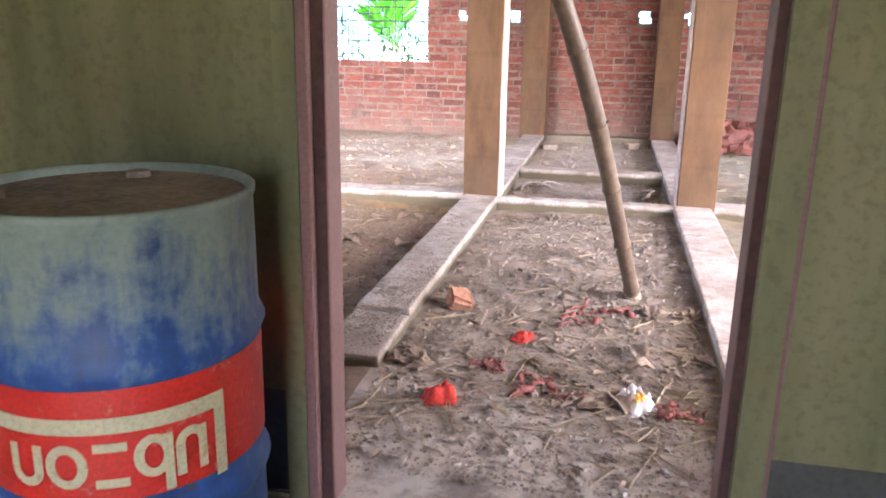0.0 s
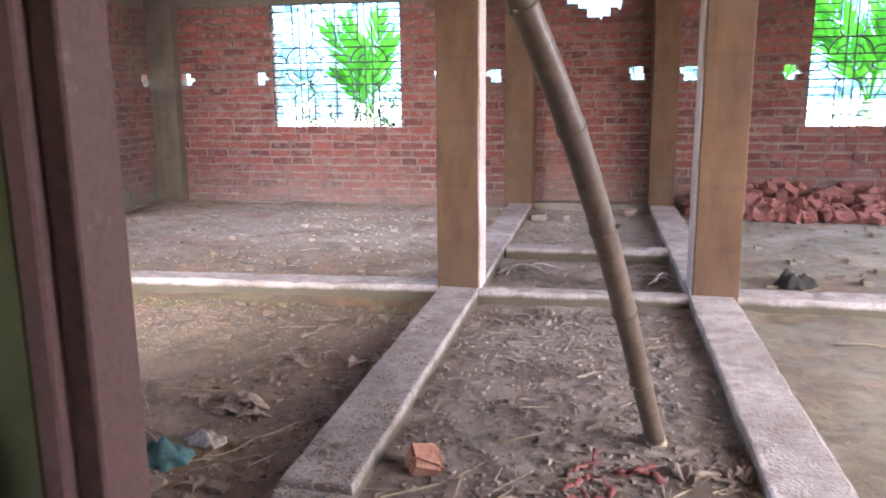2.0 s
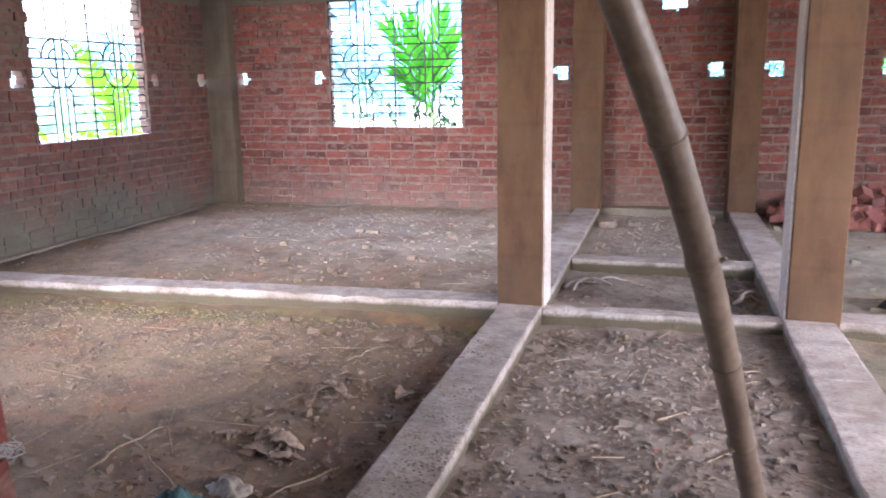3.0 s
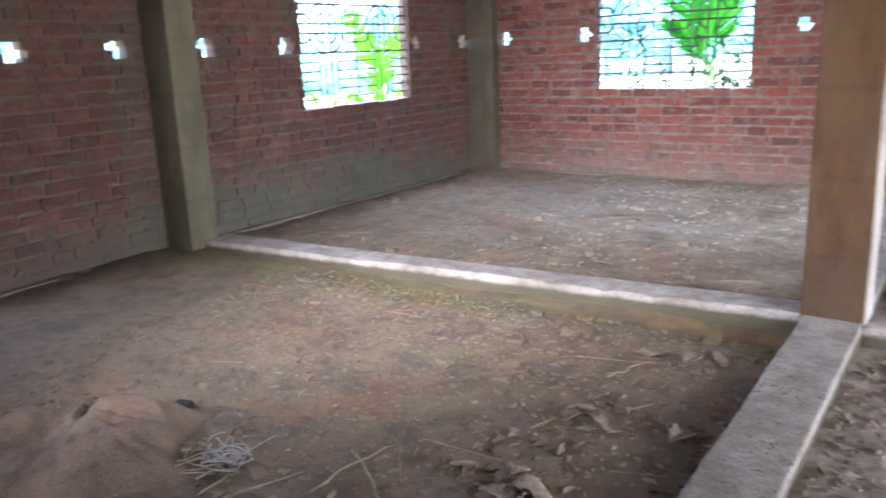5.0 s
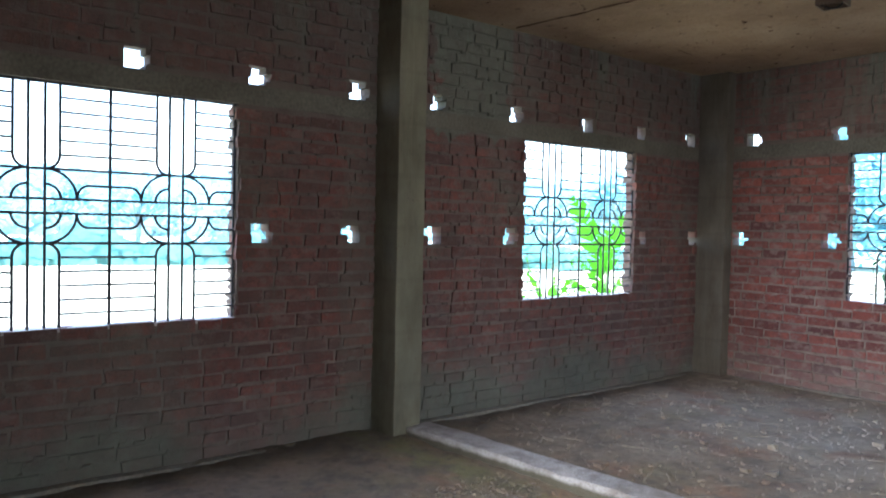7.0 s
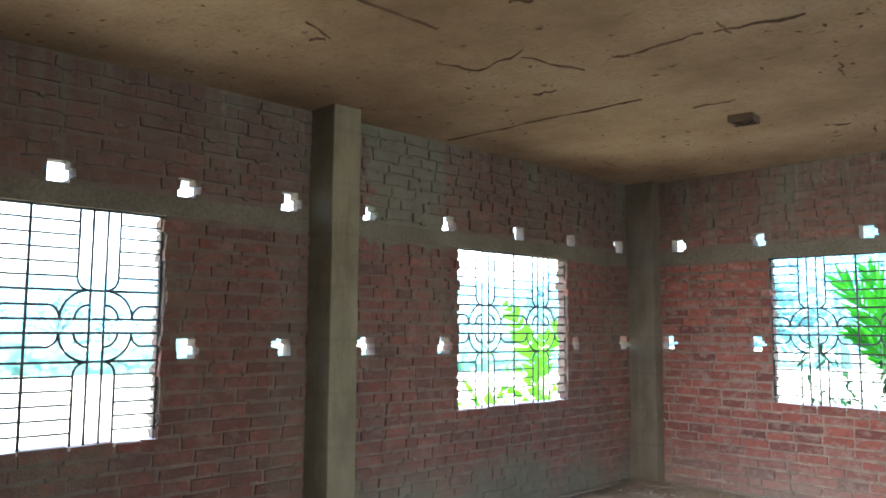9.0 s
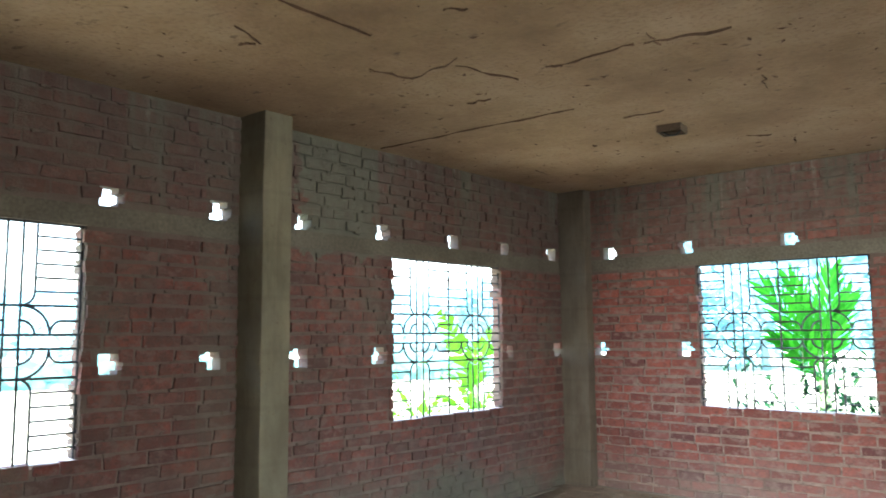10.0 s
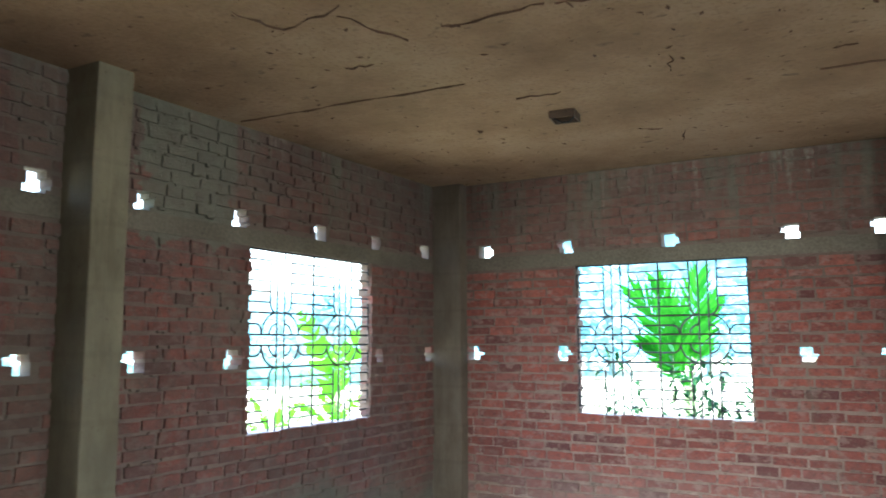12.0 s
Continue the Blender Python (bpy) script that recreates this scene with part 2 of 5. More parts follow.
def earth_material():
    """Trodden fill: brown clay near the door, paler sandy fill in the far bays, with clods, moss and damp, darker along
    the west wall.
    """
    n = Nodes("earth", 0.96)
    patch, mid, small, fine = n.noise(0.8, 5), n.noise(4.5, 7, 0.7), n.noise(17, 6, 0.7), n.noise(75, 5, 0.65)
    c = n.ramp(patch, (0.33, (0.135, 0.086, 0.05)), (0.5, (0.20, 0.135, 0.083)), (0.68, (0.275, 0.205, 0.133)))
    wander = n.math("MULTIPLY", n.math("SUBTRACT", n.noise(1.1, 3), 0.5), 0.5)
    sandy = n.add("ShaderNodeMapRange", Value=n.math("ADD", n.axis(1), n.math("MULTIPLY", n.math("SUBTRACT", n.noise(1.6, 5, 0.6), 0.5), 2.5)), From_Min=5.9, From_Max=7.3).outputs[0]
    sandy = n.math("MULTIPLY", sandy, n.add("ShaderNodeMapRange", Value=n.math("ADD", patch, wander), From_Min=0.25, From_Max=0.55, To_Min=0.35, To_Max=0.9).outputs[0])
    c = n.mix(sandy, c, n.mix(small, (0.46, 0.385, 0.295), (0.63, 0.55, 0.44)))
    dust = n.add("ShaderNodeMapRange", Value=n.math("ADD", n.axis(0), n.math("MULTIPLY", n.math("SUBTRACT", n.noise(0.9, 5, 0.6), 0.5), 2.6)), From_Min=-3.0, From_Max=-1.1, To_Min=0.75, To_Max=0.0).outputs[0]
    c = n.mix(dust, c, n.mix(small, (0.185, 0.132, 0.083), (0.31, 0.235, 0.155)))
    hall = n.math("LESS_THAN", n.math("ABSOLUTE", n.math("SUBTRACT", n.axis(0), 0.06)), 0.62)
    c = n.mix(n.math("MULTIPLY", hall, 0.7), c, n.mix(mid, (0.185, 0.152, 0.124), (0.36, 0.312, 0.265)))
    # Pale dust carried in over the threshold.
    step = n.add("ShaderNodeMapRange", Value=n.math("ADD", n.axis(1), n.math("MULTIPLY", n.math("SUBTRACT", n.noise(2.4, 5, 0.65), 0.5), 1.6)), From_Min=2.05, From_Max=2.75, To_Min=0.75, To_Max=0.0).outputs[0]
    c = n.mix(n.math("MULTIPLY", step, hall), c, n.mix(small, (0.42, 0.365, 0.31), (0.62, 0.55, 0.475)))
    east = n.math("MULTIPLY", n.math("GREATER_THAN", n.axis(0), 0.9), n.ramp(n.noise(1.7, 5, 0.65), (0.3, 0.35), (0.6, 0.85)))
    c = n.mix(east, c, n.mix(small, (0.115, 0.105, 0.068), (0.25, 0.235, 0.165)))
    moss = n.math("SUBTRACT", n.noise(1.4, 5, 0.6), n.math("MULTIPLY", hall, 0.3))
    c = n.mix(n.ramp(moss, (0.54, 0.0), (0.68, 0.4)), c, (0.18, 0.148, 0.062))
    damp = n.math("SUBTRACT", 1.0, n.math("MULTIPLY", n.math("ABSOLUTE", n.math("SUBTRACT", n.math("SUBTRACT", n.axis(1), n.math("MULTIPLY", n.axis(0), 0.058)), 5.35)), 1.6))
    damp = n.math("MULTIPLY", damp, n.math("LESS_THAN", n.axis(0), -0.75))
    c = n.mix(n.ramp(n.math("MULTIPLY", damp, n.noise(3.2, 5, 0.65)), (0.30, 0.0), (0.5, 0.65)), c, (0.19, 0.175, 0.05))
    russet = n.math("SUBTRACT", n.noise(2.1, 5, 0.6), n.math("MULTIPLY", hall, 0.3))
    c = n.mix(n.ramp(russet, (0.54, 0.0), (0.66, 0.5)), c, (0.27, 0.125, 0.065))
    blotch = n.math("MULTIPLY", n.ramp(mid, (0.38, 0.7), (0.52, 0.0)), n.math("SUBTRACT", 1.0, n.math("MULTIPLY", sandy, 0.6)))
    c = n.mix(blotch, c, (0.125, 0.092, 0.068))
    # The soil is darker in a ragged strip along the west wall.
    west_foot = n.add("ShaderNodeMapRange", Value=n.math("ADD", n.axis(0), n.math("MULTIPLY", n.noise(2.2, 5, 0.65), 0.9)), From_Min=-4.36, From_Max=-3.95, To_Min=0.85, To_Max=0.0).outputs[0]
    c = n.mix(west_foot, c, (0.075, 0.058, 0.042))
    c = n.mix(n.math("MULTIPLY", n.ramp(small, (0.34, 0.6), (0.46, 0.0)), n.math("SUBTRACT", 1.0, n.math("MULTIPLY", sandy, 0.5))), c, (0.11, 0.08, 0.058))
    c = n.mix(n.ramp(small, (0.62, 0.0), (0.74, 0.4)), c, (0.40, 0.35, 0.29))
    c = n.mix(n.ramp(fine, (0.60, 0.0), (0.76, 0.35)), c, (0.42, 0.36, 0.29))
    relief = n.math("ADD", n.math("MULTIPLY", small, 1.0), n.math("MULTIPLY", fine, 0.9))
    return n.done(c, n.math("ADD", n.math("MULTIPLY", mid, 1.8), relief), 0.5, 0.020)


def beam_material():
    """Pale weathered concrete, dirty on top, its buried flanks green-brown with moss and clay and darkened for their
    shade.
    """
    n = Nodes("beam_concrete", 0.92)
    big, mid, fine = n.noise(1.7, 5), n.noise(9, 6, 0.65), n.noise(70, 4)
    c = n.ramp(big, (0.32, (0.33, 0.275, 0.235)), (0.65, (0.53, 0.465, 0.415)))
    c = n.mix(n.ramp(mid, (0.38, 0.6), (0.54, 0.0)), c, (0.20, 0.155, 0.125))
    c = n.mix(n.ramp(fine, (0.35, 0.5), (0.5, 0.0)), c, (0.18, 0.15, 0.125))
    # Soil trodden over the near stretch of the beam beside the hall.
    trod = n.add("ShaderNodeMapRange", Value=n.axis(1), From_Min=3.4, From_Max=5.6, To_Min=0.21, To_Max=0.0).outputs[0]
    trod = n.math("ADD", n.math("SUBTRACT", n.math("MULTIPLY", n.math("ADD", trod, 0.10), n.math("LESS_THAN", n.axis(0), 0.0)), 0.10), n.math("MULTIPLY", n.noise(5, 6, 0.7), 0.6))
    trod = n.math("ADD", trod, n.math("MULTIPLY", n.noise(45, 4, 0.6), 0.30))
    c = n.mix(n.ramp(trod, (0.48, 0.0), (0.72, 0.75)), c, n.mix(fine, (0.13, 0.105, 0.08), (0.27, 0.215, 0.165)))
    # Moss and clay on the flanks, with their shade put into the colour.
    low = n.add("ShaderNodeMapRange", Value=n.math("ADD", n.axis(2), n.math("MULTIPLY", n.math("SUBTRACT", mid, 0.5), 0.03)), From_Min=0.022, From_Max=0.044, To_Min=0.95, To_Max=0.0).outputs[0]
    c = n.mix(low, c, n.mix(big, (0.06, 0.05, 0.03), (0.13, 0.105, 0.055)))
    return n.done(c, n.math("ADD", n.math("MULTIPLY", mid, 1.5), fine), 0.7, 0.012)


def drum_material():
    n = Nodes("drum_blue", 0.55)
    big, mid, fine = n.noise(1.0, 6, 0.65, n.stretched(13, 13, 3.0)), n.noise(17, 6, 0.7), n.noise(80, 4)
    c = n.ramp(n.math("ADD", n.math("MULTIPLY", mid, 0.5), n.math("MULTIPLY", big, 0.5)), (0.34, (0.008, 0.028, 0.10)), (0.66, (0.03, 0.11, 0.32)))
    z = n.axis(2)
    high = n.add("ShaderNodeMapRange", Value=z, From_Min=0.54, From_Max=0.905, To_Min=-0.12, To_Max=0.24).outputs[0]
    wear = n.add("ShaderNodeMapRange", Value=n.math("ADD", n.math("ADD", n.math("MULTIPLY", big, 0.5), n.math("MULTIPLY", mid, 0.5)), high), From_Min=0.50, From_Max=0.68).outputs[0]
    c = n.mix(n.math("MULTIPLY", wear, 0.85), c, n.mix(n.math("ADD", n.math("MULTIPLY", fine, 0.5), n.math("MULTIPLY", big, 0.5)), (0.09, 0.125, 0.08), (0.31, 0.36, 0.26)))
    c = n.mix(n.ramp(n.noise(11, 5), (0.68, 0.0), (0.75, 0.9)), c, (0.10, 0.055, 0.03))
    return n.done(c, mid, 0.2, 0.004, n.ramp(mid, (0.3, 0.4), (0.7, 0.8)))


def scuffed(name, colour, worn, amount=0.55, rough=0.6, scale=22):
    n = Nodes(name, rough)
    mid, fine = n.noise(scale, 6, 0.7), n.noise(scale * 6, 4)
    c = n.mix(n.ramp(mid, (amount, 0.0), (amount + 0.12, 0.85)), colour, worn)
    c = n.mix(n.ramp(fine, (0.35, 0.35), (0.55, 0.0)), c, tuple(v * 0.45 for v in colour))
    return n.done(c, fine, 0.2, 0.003)


def distemper():
    """Olive distemper on plaster, brushed on unevenly, with damp runs and scuffs."""
    n = Nodes("green_distemper", 0.75)
    runs, patch, fine = n.noise(1.0, 5, 0.6, n.stretched(5.5, 5.5, 0.7)), n.noise(2.2, 5, 0.6), n.noise(45, 4)
    c = n.ramp(runs, (0.34, (0.095, 0.10, 0.042)), (0.5, (0.14, 0.138, 0.06)), (0.66, (0.18, 0.168, 0.082)))
    c = n.mix(n.ramp(patch, (0.52, 0.0), (0.68, 0.55)), c, (0.15, 0.125, 0.052))
    c = n.mix(n.ramp(fine, (0.34, 0.4), (0.5, 0.0)), c, (0.075, 0.075, 0.034))
    return n.done(c, n.math("ADD", runs, fine), 0.18, 0.006)


def leaf_material(name, dark, light, soft=0.35):
    n = Nodes(name, 0.85)
    n.b.inputs["Specular IOR Level"].default_value = 0.12
    pick = n.add("ShaderNodeNewGeometry").outputs["Random Per Island"]
    c = n.ramp(pick, (0.0, dark), (1.0, light))
    n.done(c)
    glow = n.add("ShaderNodeBsdfTranslucent", Color=c)
    both = n.add("ShaderNodeMixShader", Fac=soft)
    n.t.links.new(n.b.outputs[0], both.inputs[1])
    n.t.links.new(glow.outputs[0], both.inputs[2])
    n.t.links.new(both.outputs[0], n.t.nodes["Material Output"].inputs[0])
    return n.m


M = {
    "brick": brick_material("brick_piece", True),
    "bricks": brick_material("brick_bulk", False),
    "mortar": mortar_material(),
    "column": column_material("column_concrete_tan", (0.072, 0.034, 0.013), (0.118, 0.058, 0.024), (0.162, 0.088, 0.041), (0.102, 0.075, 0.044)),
    "greycol": column_material("column_concrete_grey", (0.115, 0.097, 0.058), (0.172, 0.148, 0.092), (0.22, 0.19, 0.122), (0.155, 0.142, 0.105)),
    # The corner's shade is put into this darker copy of the grey concrete.
    "shadecol": column_material("column_concrete_shaded", (0.085, 0.064, 0.042), (0.13, 0.102, 0.069), (0.165, 0.137, 0.098), (0.118, 0.10, 0.075)),
    "loose": brick_material("loose_brick", True, False, 0.28),
    "seam": grainy("board_seam", (0.065, 0.034, 0.018), (0.15, 0.085, 0.047), 8, 60),
    "soffit": ceiling_material(),
    "earth": earth_material(),
    "band": grainy("lintel_concrete", (0.14, 0.116, 0.083), (0.25, 0.217, 0.165), 2.5, 50),
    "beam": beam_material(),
    "green": distemper(),
    "dado": grainy("dark_skirting_paint", (0.035, 0.036, 0.03), (0.06, 0.06, 0.05), 6, 60, rough=0.7, bump=0.2),
    "jamb": scuffed("door_frame_primer", (0.165, 0.083, 0.072), (0.27, 0.19, 0.165), 0.64, 0.6, 16),
    "rebate": grainy("dark_rebate", (0.035, 0.016, 0.012), (0.085, 0.038, 0.03), 5, 60, bump=0.2),
    "lintel": grainy("grimy_lintel", (0.085, 0.072, 0.05), (0.165, 0.142, 0.103), 2.5, 50),
    "pale_coat": grainy("pale_rough_coat", (0.40, 0.33, 0.28), (0.60, 0.53, 0.47), 3, 40, bump=0.3),
    "iron": grainy("grille_iron", (0.012, 0.012, 0.014), (0.03, 0.026, 0.024), 20, 120, rough=0.6, bump=0.2),
    "drum": drum_material(),
    "red": scuffed("drum_red", (0.62, 0.030, 0.018), (0.46, 0.33, 0.22), 0.60, 0.5),
    "cream": scuffed("drum_cream", (0.52, 0.48, 0.30), (0.40, 0.16, 0.07), 0.60, 0.6),
    "rust": grainy("drum_lid", (0.10, 0.085, 0.065), (0.36, 0.29, 0.21), 6, 60, rough=0.8, bump=0.3),
    "bamboo": grainy("bamboo_skin", (0.075, 0.05, 0.033), (0.15, 0.105, 0.07), 3, 40, rough=0.5, bump=0.15, distance=0.002),
    "cutend": grainy("bamboo_cut_end", (0.32, 0.25, 0.16), (0.46, 0.38, 0.27), 20, 90),
    "node": grainy("bamboo_node", (0.07, 0.045, 0.028), (0.14, 0.09, 0.055), 10, 60, rough=0.6),
    "jute": grainy("jute_cloth", (0.085, 0.055, 0.036), (0.29, 0.20, 0.135), 4, 130, bump=0.9),
    "straw": grainy("dry_straw", (0.20, 0.15, 0.09), (0.38, 0.30, 0.19), 8, 80),
    "deadleaf": grainy("dead_leaf", (0.15, 0.10, 0.068), (0.38, 0.295, 0.22), 14, 70),
    "ash": grainy("pale_scrap", (0.27, 0.24, 0.205), (0.46, 0.41, 0.36), 10, 60),
    "ragred": grainy("red_cloth", (0.40, 0.02, 0.015), (0.62, 0.05, 0.03), 10, 120, bump=0.4),
    "ragpink": grainy("faded_red_cloth", (0.15, 0.035, 0.03), (0.32, 0.12, 0.10), 10, 120, bump=0.4),
    "ragteal": grainy("teal_cloth", (0.022, 0.055, 0.052), (0.07, 0.15, 0.14), 10, 120, bump=0.4),
    "foil": grainy("silver_film", (0.55, 0.56, 0.58), (0.8, 0.8, 0.82), 14, 60, rough=0.28, bump=0.2),
    "orange": grainy("orange_print", (0.60, 0.24, 0.02), (0.75, 0.40, 0.05), 10, 60, rough=0.35, bump=0.1),
    "grit": grainy("soil_grit", (0.15, 0.12, 0.09), (0.33, 0.27, 0.21), 9, 60),
    "paper": grainy("old_paper", (0.20, 0.165, 0.13), (0.37, 0.32, 0.265), 12, 60),
    "bat": grainy("worn_brick", (0.20, 0.075, 0.045), (0.40, 0.20, 0.125), 14, 70, bump=0.6),
    "black": grainy("charred_lump", (0.012, 0.010, 0.008), (0.035, 0.028, 0.022), 12, 60),
    "field": grainy("dry_field", (0.30, 0.29, 0.19), (0.44, 0.42, 0.30), 0.25, 3.0, bump=0.2),
    "palm": leaf_material("palm_leaf", (0.018, 0.13, 0.010), (0.06, 0.32, 0.016), 0.5),
    "banana": leaf_material("banana_leaf", (0.03, 0.16, 0.006), (0.10, 0.33, 0.010), 0.45),
    "shrub": leaf_material("shrub_leaf", (0.006, 0.035, 0.012), (0.02, 0.085, 0.028), 0.2),
    "stem": grainy("green_stem", (0.07, 0.13, 0.04), (0.14, 0.21, 0.07), 6, 40, rough=0.6),
    # Aerial haze is put into the pale blue of these far greens.
    "far": leaf_material("far_foliage_hazed", (0.30, 0.52, 0.58), (0.36, 0.60, 0.66), 0.6),
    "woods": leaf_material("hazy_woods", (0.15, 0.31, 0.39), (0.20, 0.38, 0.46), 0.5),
    "haze": leaf_material("pale_hazed_woods", (0.30, 0.47, 0.50), (0.38, 0.56, 0.58), 0.5),
    "hedge": leaf_material("hedge_leaf_hazed", (0.16, 0.34, 0.32), (0.22, 0.42, 0.40), 0.4),
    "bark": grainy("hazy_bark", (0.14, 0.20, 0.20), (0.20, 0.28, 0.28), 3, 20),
}


# ---------------------------------------------------------------- mesh kit
def mesh_of(name, bm, *mats, smooth=False):
    me = bpy.data.meshes.new(name)
    bm.to_mesh(me)
    bm.free()
    for m in mats:
        me.materials.append(m)
    if smooth:
        me.polygons.foreach_set("use_smooth", [True] * len(me.polygons))
    return me


def part(name, bm, material, parent=None, label="", smooth=False):
    """One bmesh as one mesh object, under a thing or a part."""
    ob = new(name, mesh_of(name, bm, material, smooth=smooth))
    if parent is not None:
        ob.parent = parent
    if label:
        tagged(ob, label)
    return ob


def thing(name, label, category, at=None, group="", kind=""):
    ob = new(name)
    ob.empty_display_size = 0.1
    if at is not None:
        ob.matrix_basis = at
    return tagged(ob, label, category, group, kind)


def box(bm, x0, x1, y0, y1, z0, z1, bevel=0.0, segments=1):
    made = bmesh.ops.create_cube(bm, size=1.0, matrix=Matrix.Translation(((x0 + x1) / 2, (y0 + y1) / 2, (z0 + z1) / 2)) @ Matrix.Diagonal((x1 - x0, y1 - y0, z1 - z0, 1)))
    if bevel:
        edges = {e for v in made["verts"] for e in v.link_edges}
        bmesh.ops.bevel(bm, geom=list(edges), offset=bevel, segments=segments, affect="EDGES", profile=0.6)
    return bm


def fresh(*args, **kw):
    bm = bmesh.new()
    return box(bm, *args, **kw) if args else bm


def tube(bm, points, radius, sides=6, closed_ends=True):
    """A round bar along a line of points; radius may be one number or one for each point."""
    pts = [Vector(p) for p in points]
    rings = []
    side = None
    for i, p in enumerate(pts):
        d = (pts[min(i + 1, len(pts) - 1)] - pts[max(i - 1, 0)]).normalized()
        if side is None:
            side = d.orthogonal().normalized()
        side = (side - d * side.dot(d)).normalized()
        other = d.cross(side)
        r = radius[i] if isinstance(radius, (list, tuple)) else radius
        rings.append([bm.verts.new(p + (side * math.cos(a) + other * math.sin(a)) * r) for a in (2 * math.pi * k / sides for k in range(sides))])
    for a, b in zip(rings, rings[1:]):
        for k in range(sides):
            bm.faces.new((a[k], a[(k + 1) % sides], b[(k + 1) % sides], b[k]))
    if closed_ends:
        bm.faces.new(rings[0][::-1])
        bm.faces.new(rings[-1])
    return bm


def lathe(bm, profile, sides=48):
    """A surface of revolution round z from (radius, height) pairs."""
    rings = [[bm.verts.new((r * math.cos(2 * math.pi * k / sides), r * math.sin(2 * math.pi * k / sides), z)) for k in range(sides)] for r, z in profile]
    for a, b in zip(rings, rings[1:]):
        for k in range(sides):
            bm.faces.new((a[k], a[(k + 1) % sides], b[(k + 1) % sides], b[k]))
    return rings


def roughen(bm, amount, scale, seed=0.0):
    for v in bm.verts:
        v.co += noise.noise_vector(v.co * scale + Vector((seed, seed * 1.7, -seed))) * amount
    return bm


def jitter_box(rng, lx, ly, lz, wobble):
    """A box with knocked corners, centred on the origin: eight points and six faces."""
    pts = []
    for sz in (-1, 1):
        for sx, sy in ((-1, -1), (1, -1), (1, 1), (-1, 1)):
            pts.append((sx * lx / 2 + rng.uniform(-wobble, wobble), sy * ly / 2 + rng.uniform(-wobble, wobble), sz * lz / 2 + rng.uniform(-wobble, wobble)))
    faces = [(0, 3, 2, 1), (4, 5, 6, 7), (0, 1, 5, 4), (1, 2, 6, 5), (2, 3, 7, 6), (3, 0, 4, 7)]
    return pts, faces


def joined(name, pieces, material, parent=None):
    """Many (points, faces) joined into one mesh object."""
    vs, fs = [], []
    for p, f in pieces:
        n = len(vs)
        vs.extend(p)
        fs.extend(tuple(i + n for i in q) for q in f)
    me = bpy.data.meshes.new(name)
    me.from_pydata(vs, [], fs)
    me.materials.append(material)
    ob = new(name, me)
    if parent is not None:
        ob.parent = parent
    return ob


# ---------------------------------------------------------------- walls
def wall_core(name, length, height, skin, openings, m):
    """A wall slab with through openings: u along it, v into its thickness, w up; the inner face is v = 0, thickness towards +v."""
    us = sorted({0.0, length, *(u for a, b, c, d in openings for u in (a, b) if 0 < u < length)})
    ws = sorted({0.0, height, *(w for a, b, c, d in openings for w in (c, d) if 0 < w < height)})
    solid = {}
    for i in range(len(us) - 1):
        for j in range(len(ws) - 1):
            cu, cw = (us[i] + us[i + 1]) / 2, (ws[j] + ws[j + 1]) / 2
            solid[i, j] = not any(a < cu < b and c < cw < d for a, b, c, d in openings)
    bm = bmesh.new()
    store = {}

    def vert(i, v, j):
        if (i, v, j) not in store:
            store[i, v, j] = bm.verts.new((us[i], skin * v, ws[j]))
        return store[i, v, j]

    for (i, j), full in solid.items():
        if not full:
            continue
        bm.faces.new((vert(i, 0, j), vert(i + 1, 0, j), vert(i + 1, 0, j + 1), vert(i, 0, j + 1)))
        bm.faces.new((vert(i, 1, j + 1), vert(i + 1, 1, j + 1), vert(i + 1, 1, j), vert(i, 1, j)))
        for di, dj, e in ((-1, 0, ((i, j), (i, j + 1))), (1, 0, ((i + 1, j + 1), (i + 1, j))), (0, -1, ((i + 1, j), (i, j))), (0, 1, ((i, j + 1), (i + 1, j + 1)))):
            if not solid.get((i + di, j + dj), False):
                (a, b), (c, d) = e
                bm.faces.new((vert(a, 0, b), vert(a, 1, b), vert(c, 1, d), vert(c, 0, d)))
    bmesh.ops.recalc_face_normals(bm, faces=bm.faces)
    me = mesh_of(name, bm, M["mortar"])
    ob = new(name, me)
    ob.matrix_basis = m
    return ob


def lay_bricks(wall, length, height, openings, skip_bands, rng, chosen):
    """Bricks of one wall as (u, w, length, height, edge) rows: clipped round openings, with ragged ends there."""
    out = []
    rows = int(height / COURSE)
    for r in range(rows):
        w0 = r * COURSE + 0.008
        w1 = w0 + BRICK_H
        if any(w0 < d - 0.02 and w1 > c + 0.02 for c, d in skip_bands):
            continue
        u = -PITCH / 2 * (r % 2) + rng.uniform(-0.03, 0.03)
        while u < length:
            step = PITCH + rng.uniform(-0.02, 0.016)
            if rng.random() < 0.22:
                step = PITCH * rng.uniform(0.45, 0.75)
            sway = 0.009 * noise.noise(Vector((u * 0.9, r * 0.5, length)))
            spans = [(max(u, 0.004), min(u + step - (PITCH - BRICK_L), length - 0.004), False)]
            for a, b, c, d in openings:
                if w1 < c + 0.03 or w0 > d - 0.03:
                    continue
                left = []
                for s, e, edge in spans:
                    if e <= a or s >= b:
                        left.append((s, e, edge))
                        continue
                    if s < a:
                        left.append((s, a + rng.uniform(-0.004, 0.016), True))
                    if e > b:
                        left.append((b - rng.uniform(-0.004, 0.016), e, True))
                spans = left
            for s, e, edge in spans:
                if e - s > 0.035:
                    out.append((s, e, w0 + sway, w1 + sway, edge))
            u += step
    return out


